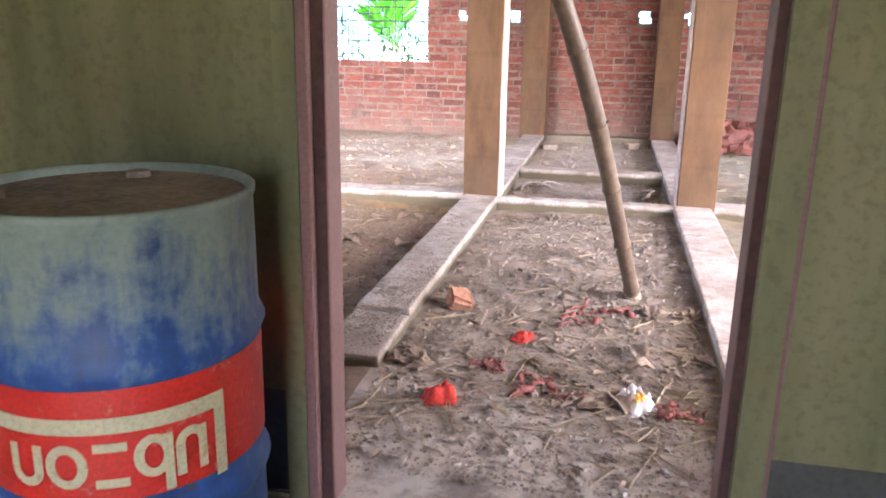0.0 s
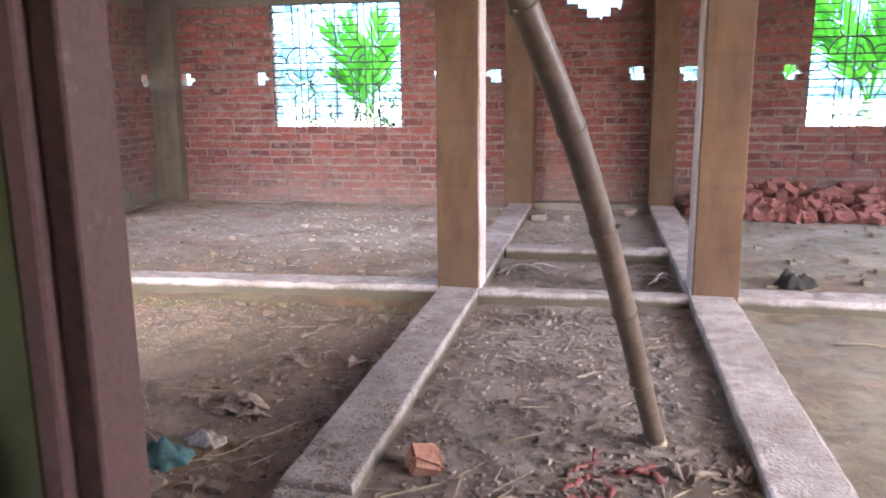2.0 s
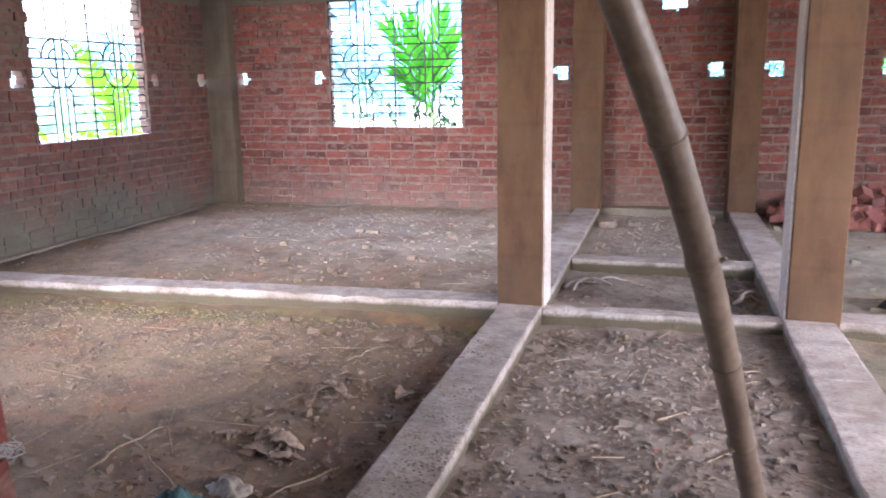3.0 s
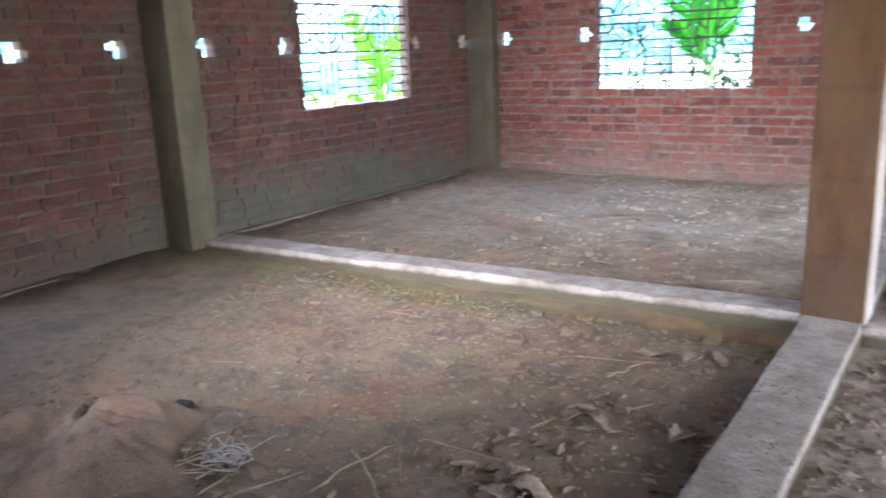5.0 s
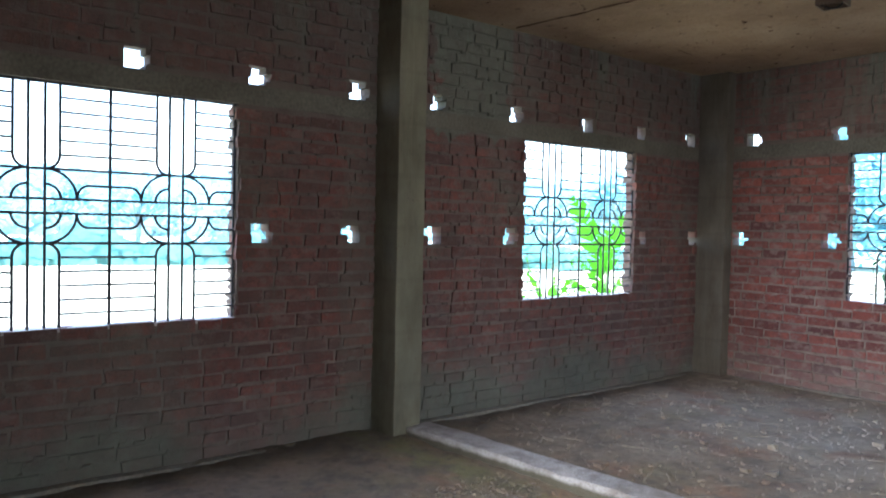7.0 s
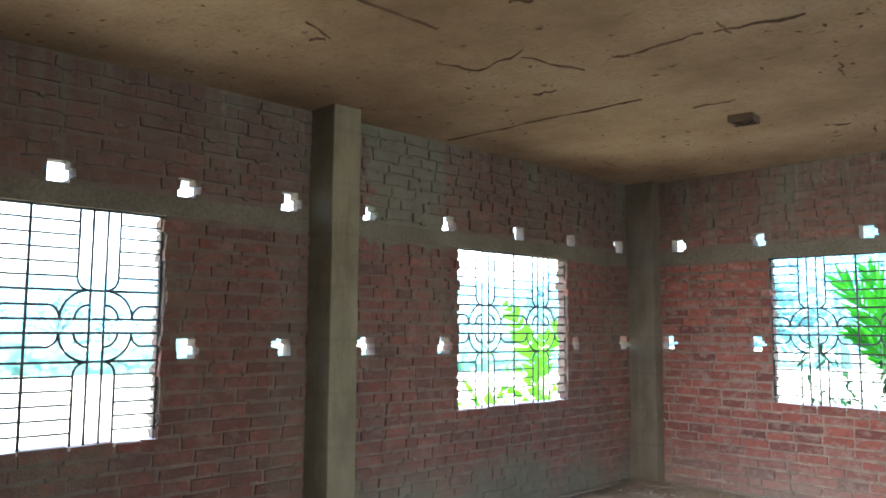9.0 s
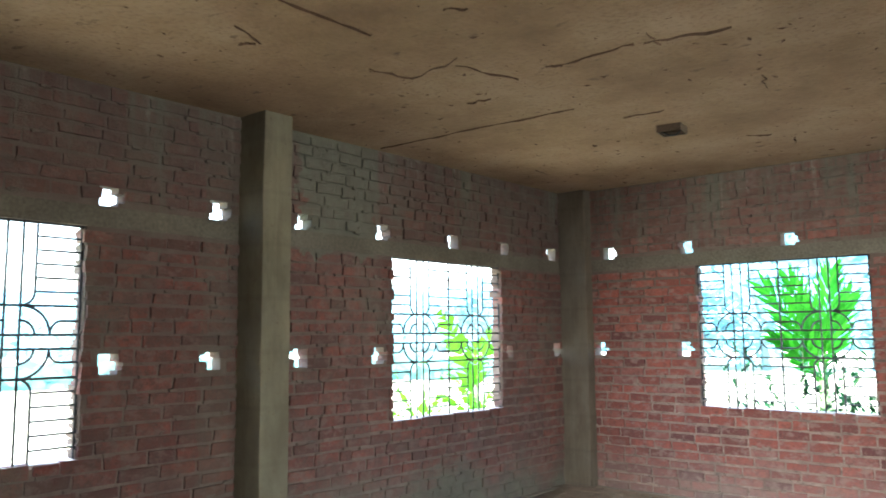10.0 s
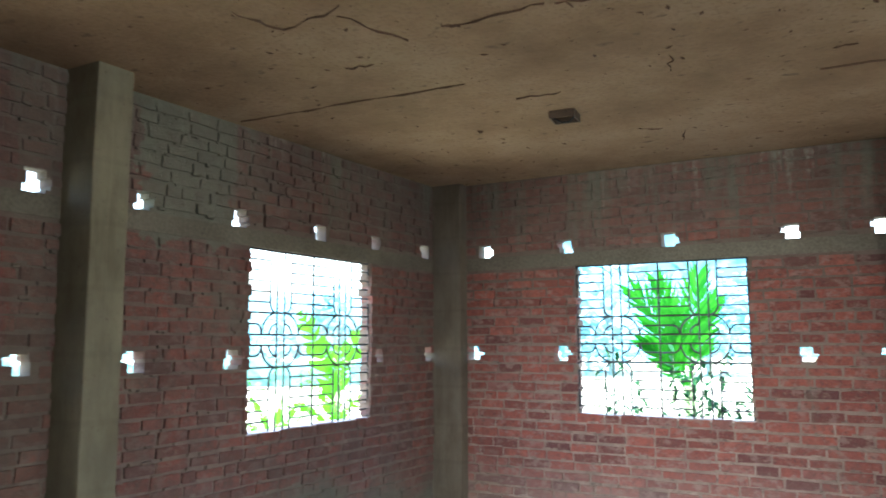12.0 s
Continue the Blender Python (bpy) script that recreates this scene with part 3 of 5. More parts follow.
def brick_wall(name, label, length, height, openings, m, chosen=None, bands=(LINTEL,), seed=1, skin=SKIN):
    """A one-brick wall: mortar core, bricks proud of the joints, the chosen stretch as single pieces and the rest as one mesh."""
    rng = random.Random(seed)
    wall = wall_core(name, length, height, skin, openings, m)
    tagged(wall, label, "wall", kind="structure")
    stock = []
    for k in range(8):
        p, f = jitter_box(rng, 1.0, 1.0, 1.0, 0.0)
        bm = bmesh.new()
        vs = [bm.verts.new((x + rng.uniform(-0.018, 0.018), y + rng.uniform(-0.04, 0.04), z + rng.uniform(-0.07, 0.07))) for x, y, z in p]
        for q in f:
            bm.faces.new([vs[i] for i in q])
        bmesh.ops.bevel(bm, geom=[e for e in bm.edges], offset=0.02, segments=1, affect="EDGES")
        stock.append(mesh_of("brick", bm, M["brick"]))
    rest = []
    for s, e, w0, w1, edge in lay_bricks(wall, length, height, openings, bands, rng, chosen):
        proud = 0.012 + rng.uniform(-0.006, 0.006)
        depth = (skin + 0.012) if edge else 0.06
        cu, cv, cw = (s + e) / 2, depth / 2 - proud, (w0 + w1) / 2
        dims = (e - s, depth, w1 - w0 + rng.uniform(-0.013, 0.007))
        tilt = rng.uniform(-0.7, 0.7)
        if chosen and chosen[0] < cu < chosen[1] and chosen[2] < cw < chosen[3]:
            ob = new("brick", rng.choice(stock))
            ob.matrix_basis = pose(cu, cv, cw, 0, tilt, 0) @ Matrix.Diagonal((*dims, 1))
            ob.parent = wall
        else:
            p, f = jitter_box(rng, *dims, 0.0055)
            t = math.tan(radians(tilt))
            rest.append(([(x + cu, y + cv, z + cw - x * t) for x, y, z in p], f))
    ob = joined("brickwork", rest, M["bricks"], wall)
    tagged(ob, kind="stuff")
    return wall


def mortar_snots(name, m, length, top, openings, count, seed):
    """Blobs of mortar squeezed from the joints and never struck off."""
    rng = random.Random(seed)
    pieces = []
    while len(pieces) < count:
        u = rng.uniform(0.1, length - 0.1)
        w = int(rng.uniform(0.1, top) / COURSE) * COURSE + rng.uniform(-0.004, 0.010)
        if any(a - 0.04 < u < b + 0.04 and c - 0.04 < w < d + 0.04 for a, b, c, d in openings) or LINTEL[0] - 0.03 < w < LINTEL[1] + 0.03:
            continue
        lx, lz = rng.uniform(0.02, 0.09), rng.uniform(0.010, 0.024)
        p, f = jitter_box(rng, lx, rng.uniform(0.016, 0.03), lz, lz * 0.3)
        pieces.append(([(x + u, y - 0.004, z + w) for x, y, z in p], f))
    ob = joined(name, pieces, M["mortar"])
    ob.matrix_basis = m
    tagged(ob, "blobs of mortar standing on the brick joints", "mortar", kind="stuff")


def square(u, w, side=PUTLOG):
    return (u - side / 2, u + side / 2, w - side / 2, w + side / 2)


def ragged_hole(u, w, rng):
    """A putlog hole: a knocked-out half brick with a smaller bite beside it."""
    s = PUTLOG * rng.uniform(0.9, 1.1)
    a, b, c, d = u - s / 2, u + s / 2, w - s / 2, w + s / 2
    bite = rng.uniform(0.2, 0.35) * s
    if rng.random() < 0.5:
        return [(a, b, c, d), (a - bite, a + 0.001, w, w + s * 0.38)]
    return [(a, b, c, d), (b - 0.001, b + bite, w - s * 0.3, w + s * 0.2)]


hole_rng = random.Random(5)
HALL_L, HALL_R = -0.69, 0.74


def shifted(rows, origin, sign=1):
    return [(min(sign * (a - origin), sign * (b - origin)), max(sign * (a - origin), sign * (b - origin)), c, d) for a, b, c, d in rows]


def holes(places, w):
    return [h for x in places for h in ragged_hole(x, w, hole_rng)]


BRICK_LABEL = "unplastered red brick wall with rough grey mortar joints"
# North wall, west of the hall.
rows = [(*N_WINDOWS[0], SILL, HEAD), square(-1.732, 1.964, 0.03)] + holes((-4.43, -3.56, -1.563, -0.963), 1.355) + holes((-4.31, -3.49, -2.577, -1.618, -0.99), 2.308)
brick_wall("wall_north", BRICK_LABEL, HALL_L - (WEST - SKIN), CEILING, shifted(rows, WEST - SKIN), pose(WEST - SKIN, NORTH, 0), (0.2, 4.25, 0.0, 1.62), seed=11)
mortar_snots("mortar_blobs", pose(WEST - SKIN, NORTH, 0), HALL_L - (WEST - SKIN), CEILING, shifted(rows, WEST - SKIN), 600, 91)
# End wall of the hall, set back, with a broken vent hole under the lintel.
rows = [(-0.045, 0.185, 1.905, HEAD), (-0.137, 0.29, 1.995, HEAD), (-0.26, 0.29, 2.06, HEAD)] + holes((0.475,), 1.365)
brick_wall("wall_hall_end", BRICK_LABEL + " and a broken vent hole", HALL_R - HALL_L, CEILING, shifted(rows, HALL_L), pose(HALL_L, HALL_WALL, 0), (0.0, 2.0, 0.0, 3.0), seed=12)
# North wall, east of the hall.
rows = [(*N_WINDOWS[1], SILL, HEAD)] + holes((0.975, 1.888, 3.85), 1.355) + holes((1.1, 1.9, 2.8, 3.7), 2.308)
brick_wall("wall_north_east", BRICK_LABEL, EAST + SKIN - HALL_R, CEILING, shifted(rows, HALL_R), pose(HALL_R, NORTH, 0), (0.0, 1.9, 0.0, 1.62), seed=13)
mortar_snots("mortar_blobs", pose(HALL_R, NORTH, 0), EAST + SKIN - HALL_R, CEILING, shifted(rows, HALL_R), 600, 93)
# West wall.
rows = [(a, b, SILL, HEAD) for a, b in W_WINDOWS] + holes((2.42, 4.363, 5.045, 5.746, 6.505, 8.229, 9.022), 1.348) + holes((2.7, 3.6, 4.333, 5.063, 5.743, 6.549, 7.427, 8.169, 8.983), 2.312)
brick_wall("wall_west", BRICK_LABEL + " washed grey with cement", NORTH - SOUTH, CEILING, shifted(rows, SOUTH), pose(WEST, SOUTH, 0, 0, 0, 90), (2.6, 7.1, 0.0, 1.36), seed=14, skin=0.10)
mortar_snots("mortar_blobs", pose(WEST, SOUTH, 0, 0, 0, 90), NORTH - SOUTH, CEILING, shifted(rows, SOUTH), 700, 92)
# East wall, assumed and out of view, a mirror of the west one.
rows = [(a, b, SILL, HEAD) for a, b in W_WINDOWS]
brick_wall("wall_east", BRICK_LABEL, NORTH - SOUTH, CEILING, shifted(rows, NORTH, -1), pose(EAST, NORTH, 0, 0, 0, -90), seed=15)
# South wall with the doorway and two assumed windows.
DOOR_L, DOOR_R, DOOR_TOP = -0.47, 0.635, 2.10
rows = [(a, b, SILL, HEAD) for a, b in S_WINDOWS] + [(DOOR_L, DOOR_R, -0.1, DOOR_TOP)]
brick_wall("wall_south", BRICK_LABEL, EAST - WEST + 2 * SKIN, CEILING, shifted(rows, EAST + SKIN, -1), pose(EAST + SKIN, SOUTH, 0, 0, 0, 180), seed=16, skin=0.11)


def lintel(name, x0, x1, y0, y1):
    bm = fresh(x0, x1, y0, y1, LINTEL[0], LINTEL[1])
    bmesh.ops.subdivide_edges(bm, edges=[e for e in bm.edges if e.calc_length() > 1], cuts=40, use_grid_fill=True)
    return tagged(part(name, roughen(bm, 0.004, 6), M["lintel"]), "continuous grey concrete lintel band above the windows", "lintel", kind="structure")


lintel("lintel_west", WEST - SKIN - 0.004, WEST + 0.006, SOUTH, NORTH)
lintel("lintel_north", WEST, HALL_L, NORTH - 0.006, NORTH + SKIN + 0.004)
lintel("lintel_hall", HALL_L, HALL_R, HALL_WALL - 0.006, HALL_WALL + SKIN + 0.004)
lintel("lintel_north_east", HALL_R, EAST, NORTH - 0.006, NORTH + SKIN + 0.004)


# ---------------------------------------------------------------- ceiling slab
def build_ceiling():
    bm = fresh(WEST - SKIN - 0.3, EAST + SKIN + 0.3, SOUTH - 0.13, HALL_WALL + SKIN + 0.3, CEILING, CEILING + 0.15)
    rng = random.Random(21)

    def seam(x0, y0, x1, y1, wide):
        """A ragged fin of grout that squeezed out between two shutter boards."""
        n = max(6, int(math.hypot(x1 - x0, y1 - y0) / 0.06))
        across = Vector((-(y1 - y0), x1 - x0, 0)).normalized()
        rowsv = []
        for k in range(n + 1):
            f = k / n
            c = Vector((x0 + (x1 - x0) * f, y0 + (y1 - y0) * f, 0)) + across * (noise.noise((x0 * 3 + f * 4, y0, 0)) * 0.03)
            w = wide * rng.uniform(0.15, 1.0) * (0.3 + math.sin(math.pi * f))
            d = rng.uniform(0.004, 0.014)
            rowsv.append([bm.verts.new((c.x - across.x * w, c.y - across.y * w, CEILING + 0.001)), bm.verts.new((c.x + across.x * w * 0.2, c.y + across.y * w * 0.2, CEILING - d)), bm.verts.new((c.x + across.x * w, c.y + across.y * w, CEILING + 0.001))])
        for a, b in zip(rowsv, rowsv[1:]):
            bm.faces.new((a[0], a[1], b[1], b[0]))
            bm.faces.new((a[1], a[2], b[2], b[1]))

    for s in SEAMS:
        seam(*s)
    for k in range(12):
        x, y, a, ln = rng.uniform(WEST + 0.2, 0.5), rng.uniform(3.2, NORTH - 0.2), rng.choice((0.1, 0.3, 1.4, 1.7)) + rng.uniform(-0.3, 0.3), rng.uniform(0.06, 0.3)
        seam(x, y, x + math.cos(a) * ln, y + math.sin(a) * ln, rng.uniform(0.001, 0.0035))
    for k in range(1100):
        x, y = rng.uniform(WEST, 1.5), rng.uniform(3.0, NORTH)
        r = rng.choice((0.003, 0.005, 0.006, 0.008, 0.013)) * rng.uniform(0.7, 1.3)
        a = rng.uniform(0, 3.1)
        dx, dy = math.cos(a) * r * 2.0, math.sin(a) * r * 2.0
        v = [bm.verts.new((x + dx, y + dy, CEILING + 0.001)), bm.verts.new((x - dy * 0.4, y + dx * 0.4, CEILING + 0.001)), bm.verts.new((x - dx, y - dy, CEILING + 0.001)), bm.verts.new((x + dy * 0.4, y - dx * 0.4, CEILING + 0.001)), bm.verts.new((x, y, CEILING - r * 0.5))]
        for i in range(4):
            bm.faces.new((v[i], v[(i + 1) % 4], v[4]))
    for f in bm.faces:
        f.material_index = 0 if f.calc_area() > 0.5 else 1
    ob = part("ceiling", bm, M["soffit"])
    ob.data.materials.append(M["seam"])
    tagged(ob, "raw tan concrete slab soffit with board seams and pits", "ceiling", kind="structure")


def build_sun_screen():
    """An added slab, out of view, that keeps the sun off the south windows."""
    bm = fresh(WEST - SKIN - 0.3, EAST + SKIN + 0.3, 0.35, SOUTH - 0.14, CEILING + 0.155, CEILING + 0.27)
    tagged(part("eave", bm, M["band"]), "added concrete slab over the entry side that blocks the sun", "eave", kind="structure")


build_sun_screen()
SEAMS = [(-4.73, 6.45, -3.04, 6.56, 0.009), (-2.68, 5.77, -2.2, 5.77, 0.005), (-2.16, 5.79, -1.75, 5.9, 0.012), (-2.72, 5.73, -2.66, 5.81, 0.02), (-3.12, 4.2, -3.11, 4.79, 0.008),
         (-3.48, 5.12, -3.4, 5.4, 0.006), (-3.4, 5.4, -3.0, 5.32, 0.008), (-3.07, 5.4, -2.96, 5.82, 0.003), (-3.5, 4.27, -3.61, 4.5, 0.01), (-3.69, 4.42, -3.62, 4.48, 0.014),
         (-1.88, 6.7, -1.94, 6.97, 0.004), (-2.09, 5.67, -2.12, 5.87, 0.004), (-1.22, 7.34, -0.71, 7.39, 0.004), (-2.45, 8.05, -2.3, 8.13, 0.007)]
build_ceiling()


# ---------------------------------------------------------------- columns and ground beams
def column(name, x0, x1, y0, y1, label, group="", mat="column"):
    bm = fresh(x0, x1, y0, y1, -0.25, CEILING + 0.02, bevel=0.008, segments=2)
    bmesh.ops.subdivide_edges(bm, edges=[e for e in bm.edges if e.calc_length() > 1], cuts=34)
    roughen(bm, 0.005, 3.2, x0)
    return tagged(part(name, bm, M[mat]), label, "column", group, "structure")


COL = "raw concrete column stained tan by its formwork"
column("column", -0.79, -0.545, 5.525, 5.775, COL + ", standing on a ground beam", "free columns")
column("column", 0.683, 0.933, 5.545, 5.795, COL + ", standing on a ground beam", "free columns")
column("column", -0.83, -0.55, 9.03, 9.44, COL + " in the brick wall", "wall columns")
column("column", 0.605, 0.85, 9.03, 9.44, COL + " in the brick wall", "wall columns")
column("column", WEST - SKIN - 0.02, -4.54, 5.215, 5.44, "grey raw concrete column in the brick wall", "wall columns", "greycol")
column("column", WEST - SKIN - 0.02, -4.50, 9.11, NORTH + SKIN + 0.02, "concrete column in the corner of the room, coloured for its shade", "wall columns", "shadecol")
column("column", 4.66, EAST + SKIN + 0.02, 5.32, 5.57, "grey raw concrete column in the brick wall", "wall columns", "greycol")


def pale_face(x0, x1, y0, y1):
    """The thin pale skin on a column's side towards the hall."""
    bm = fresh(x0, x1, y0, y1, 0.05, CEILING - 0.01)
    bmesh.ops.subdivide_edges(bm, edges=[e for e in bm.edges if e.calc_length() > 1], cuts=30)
    tagged(part("plaster_skin", roughen(bm, 0.0025, 5), M["pale_coat"]), "pale face on the side of a column", "plaster", kind="structure")


pale_face(-0.546, -0.534, 5.54, 5.765)
pale_face(0.672, 0.685, 5.56, 5.785)


def beam(name, x0, y0, x1, y1, width, top, label, low=-0.25, sag=0.008, mat="beam"):
    """A ground beam from (x0, y0) to (x1, y1), the middle of its top, with chipped arrises."""
    length = math.hypot(x1 - x0, y1 - y0)
    bm = fresh(0, length, -width / 2, width / 2, low, top, bevel=0.010, segments=2)
    bmesh.ops.subdivide_edges(bm, edges=[e for e in bm.edges if e.calc_length() > length * 0.8], cuts=max(8, int(length / 0.06)))
    for v in bm.verts:
        n = noise.noise_vector(Vector((v.co.x * 2.3, v.co.y * 6, v.co.z * 4)) + Vector((x0, y0, 0)))
        c = noise.noise(Vector((v.co.x * 11, v.co.y * 9, 3.3 + x0)))
        v.co.y += n.y * sag
        v.co.z += n.z * sag * 0.8 - (max(0, c - 0.25) * 0.03 if abs(v.co.y) > width * 0.4 and v.co.z > 0 else 0)
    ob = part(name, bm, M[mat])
    ob.matrix_basis = pose(x0, y0, 0, 0, 0, math.degrees(math.atan2(y1 - y0, x1 - x0)))
    return tagged(ob, label, "beam", "ground beams", "structure")


BEAM = "pale concrete ground beam, dusty and chipped, level with the earth"
beam("ground_beam", -0.657, 3.10, -0.667, 9.05, 0.235, BEAM_TOP, BEAM)
beam("ground_beam", -0.650, 2.62, -0.655, 3.085, 0.235, BEAM_TOP - 0.012, BEAM + ", its end broken off")
beam("ground_beam", 0.805, 1.96, 0.795, 4.715, 0.245, BEAM_TOP, BEAM)
beam("ground_beam", 0.795, 4.722, 0.745, 9.05, 0.245, BEAM_TOP, BEAM)
beam("ground_beam", -4.56, 5.42, -0.79, 5.64, 0.20, BEAM_TOP, BEAM)
beam("ground_beam", -0.54, 5.555, 0.68, 5.575, 0.13, BEAM_TOP - 0.01, BEAM)
beam("ground_beam", -0.54, 6.875, 0.66, 6.875, 0.17, BEAM_TOP - 0.01, BEAM)
beam("ground_beam", 0.93, 5.65, EAST, 5.65, 0.22, BEAM_TOP, BEAM)
beam("ground_beam", WEST + 0.03, SOUTH, WEST + 0.02, NORTH, 0.10, 0.012, "grey concrete plinth edge along the wall foot", mat="band")
beam("ground_beam", WEST, NORTH - 0.0, HALL_L, NORTH - 0.0, 0.06, 0.015, "grey concrete plinth edge along the wall foot", mat="band")
beam("ground_beam", HALL_L + 0.14, HALL_WALL - 0.10, HALL_R - 0.14, HALL_WALL - 0.10, 0.20, 0.05, "grey concrete plinth edge along the wall foot", mat="band")


# ---------------------------------------------------------------- earth floor
def earth_level(x, y):
    """Height of the fill, bay by bay."""
    if y > 5.55:
        base = 0.004 if x < -0.6 or x > 0.8 else -0.03
        if -0.6 < x < 0.8 and y > 6.9:
            base = -0.02
    elif x < -0.65:
        base = 0.002 - 0.012 * max(0.0, 1 - abs(y - 5.45) / 0.4)
        edge = y - (5.68 + 0.058 * x)
        east = min(1.0, max(0.0, (x + 3.6) / 2.4))
        base -= 0.055 * east * max(0.0, 1 - abs(edge + 0.22) / 0.24) * (0.7 + 0.6 * noise.noise(Vector((x * 5, 4.0, 0))))
    else:
        base = 0.004 - 0.05 * max(0.0, 1 - abs(y - 5.42) / 0.22) * (0.7 + 0.6 * noise.noise(Vector((x * 5, 9.0, 0))))
    p = Vector((x, y, 0))
    h = base + 0.022 * noise.noise(p * 0.9) + 0.012 * noise.noise(p * 3.1) + 0.009 * noise.noise(p * 8.0) + 0.006 * noise.noise(p * 17.0)
    return h


def build_earth():
    x0, x1, y0, y1, step = WEST - 0.02, EAST + 0.02, 1.80, HALL_WALL + 0.02, 0.022
    nx, ny = int((x1 - x0) / step), int((y1 - y0) / step)
    vs = [(x0 + i * step, y0 + j * step, earth_level(x0 + i * step, y0 + j * step)) for j in range(ny + 1) for i in range(nx + 1)]
    fs = [(j * (nx + 1) + i, j * (nx + 1) + i + 1, (j + 1) * (nx + 1) + i + 1, (j + 1) * (nx + 1) + i) for j in range(ny) for i in range(nx)]
    me = bpy.data.meshes.new("floor")
    me.from_pydata(vs, [], fs)
    me.materials.append(M["earth"])
    me.polygons.foreach_set("use_smooth", [True] * len(fs))
    tagged(new("floor", me), "bare trodden grey-brown earth fill between ground beams", "floor", kind="structure")


build_earth()

# ---------------------------------------------------------------- entry room behind the doorway
ENTRY_X0, ENTRY_X1, ENTRY_Y0, PLASTER = -2.4, 2.2, -2.2, 1.815


def entry_wall(name, x0, x1, y0, y1, z0=0.0, z1=CEILING, mat="green", label="olive green distempered plaster wall"):
    return tagged(part(name, fresh(x0, x1, y0, y1, z0, z1), M[mat]), label, "wall", kind="structure")


entry_wall("wall_entry_left", ENTRY_X0, DOOR_L - 0.036, PLASTER, 1.834)
entry_wall("wall_entry_right", 0.630, ENTRY_X1, 1.758, 1.834)
entry_wall("trim_left", DOOR_L - 0.03, -0.447, 1.746, 1.834, label="narrow green plaster margin lapping a door frame")
entry_wall("trim_right", 0.557, 0.622, 1.746, 1.834, label="narrow green plaster margin lapping a door frame")
entry_wall("wall_entry_over_door", DOOR_L, 0.555, PLASTER, 1.834, DOOR_TOP)
entry_wall("wall_entry_west", ENTRY_X0 - 0.12, ENTRY_X0, ENTRY_Y0, 1.83)
entry_wall("wall_entry_east", ENTRY_X1, ENTRY_X1 + 0.12, ENTRY_Y0, 1.83)
# The back wall is unseen; its opening is placed to light the entry room.
entry_wall("wall_entry_back_left", ENTRY_X0, -0.15, ENTRY_Y0 - 0.12, ENTRY_Y0)
entry_wall("wall_entry_back_right", 0.6, ENTRY_X1, ENTRY_Y0 - 0.12, ENTRY_Y0)
entry_wall("wall_entry_back_top", -0.15, 0.6, ENTRY_Y0 - 0.12, ENTRY_Y0, 2.1)
for name, x0, x1, face in (("skirting_left", ENTRY_X0, DOOR_L - 0.036, PLASTER), ("skirting_right", 0.630, ENTRY_X1, 1.758)):
    tagged(part(name, fresh(x0, x1, face - 0.004, face, 0.0, 0.30), M["dado"]), "dark painted skirting band at the foot of a wall", "skirting", kind="structure")
tagged(part("floor_entry", fresh(ENTRY_X0, ENTRY_X1, ENTRY_Y0, 1.80, -0.1, -0.004), M["band"]), "grey cement floor of the entry room", "floor", kind="structure")
tagged(part("ceiling_entry", fresh(ENTRY_X0 - 0.12, ENTRY_X1 + 0.12, ENTRY_Y0 - 0.12, 1.815, CEILING, CEILING + 0.12), M["soffit"]), "plain concrete ceiling of the entry room", "ceiling", kind="structure")


def door_frame():
    frame_ob = thing("door_frame", "brown primed wooden door frame with a rebate, no leaf hung", "door frame", kind="structure")
    def post(name, x0, x1, step):
        bm = fresh(x0, x1, 1.780, 1.872, -0.02, DOOR_TOP - 0.07, bevel=0.004)
        a, b = (x0, x1 - step) if step > 0 else (x0 - step, x1)
        box(bm, a, b, 1.752, 1.780, -0.02, DOOR_TOP - 0.07, bevel=0.004)
        part(name, bm, M["jamb"], frame_ob)
        c, d = (x1 - step + 0.001, x1 - 0.002) if step > 0 else (x0 + 0.002, x0 - step - 0.001)
        part("rebate", fresh(c, d, 1.776, 1.7795, -0.02, DOOR_TOP - 0.07), M["rebate"], frame_ob, "dark brown strip in the rebate")
    post("jamb", DOOR_L, -0.39, 0.030)
    post("jamb", 0.534, DOOR_R, -0.024)
    part("head", fresh(DOOR_L, DOOR_R, 1.752, 1.872, DOOR_TOP - 0.07, DOOR_TOP, bevel=0.004), M["jamb"], frame_ob)


door_frame()


# ---------------------------------------------------------------- window grilles
def arc(cx, cz, r, a0, a1, n=10):
    return [(cx + r * math.cos(radians(a0 + (a1 - a0) * k / n)), 0, cz + r * math.sin(radians(a0 + (a1 - a0) * k / n))) for k in range(n + 1)]


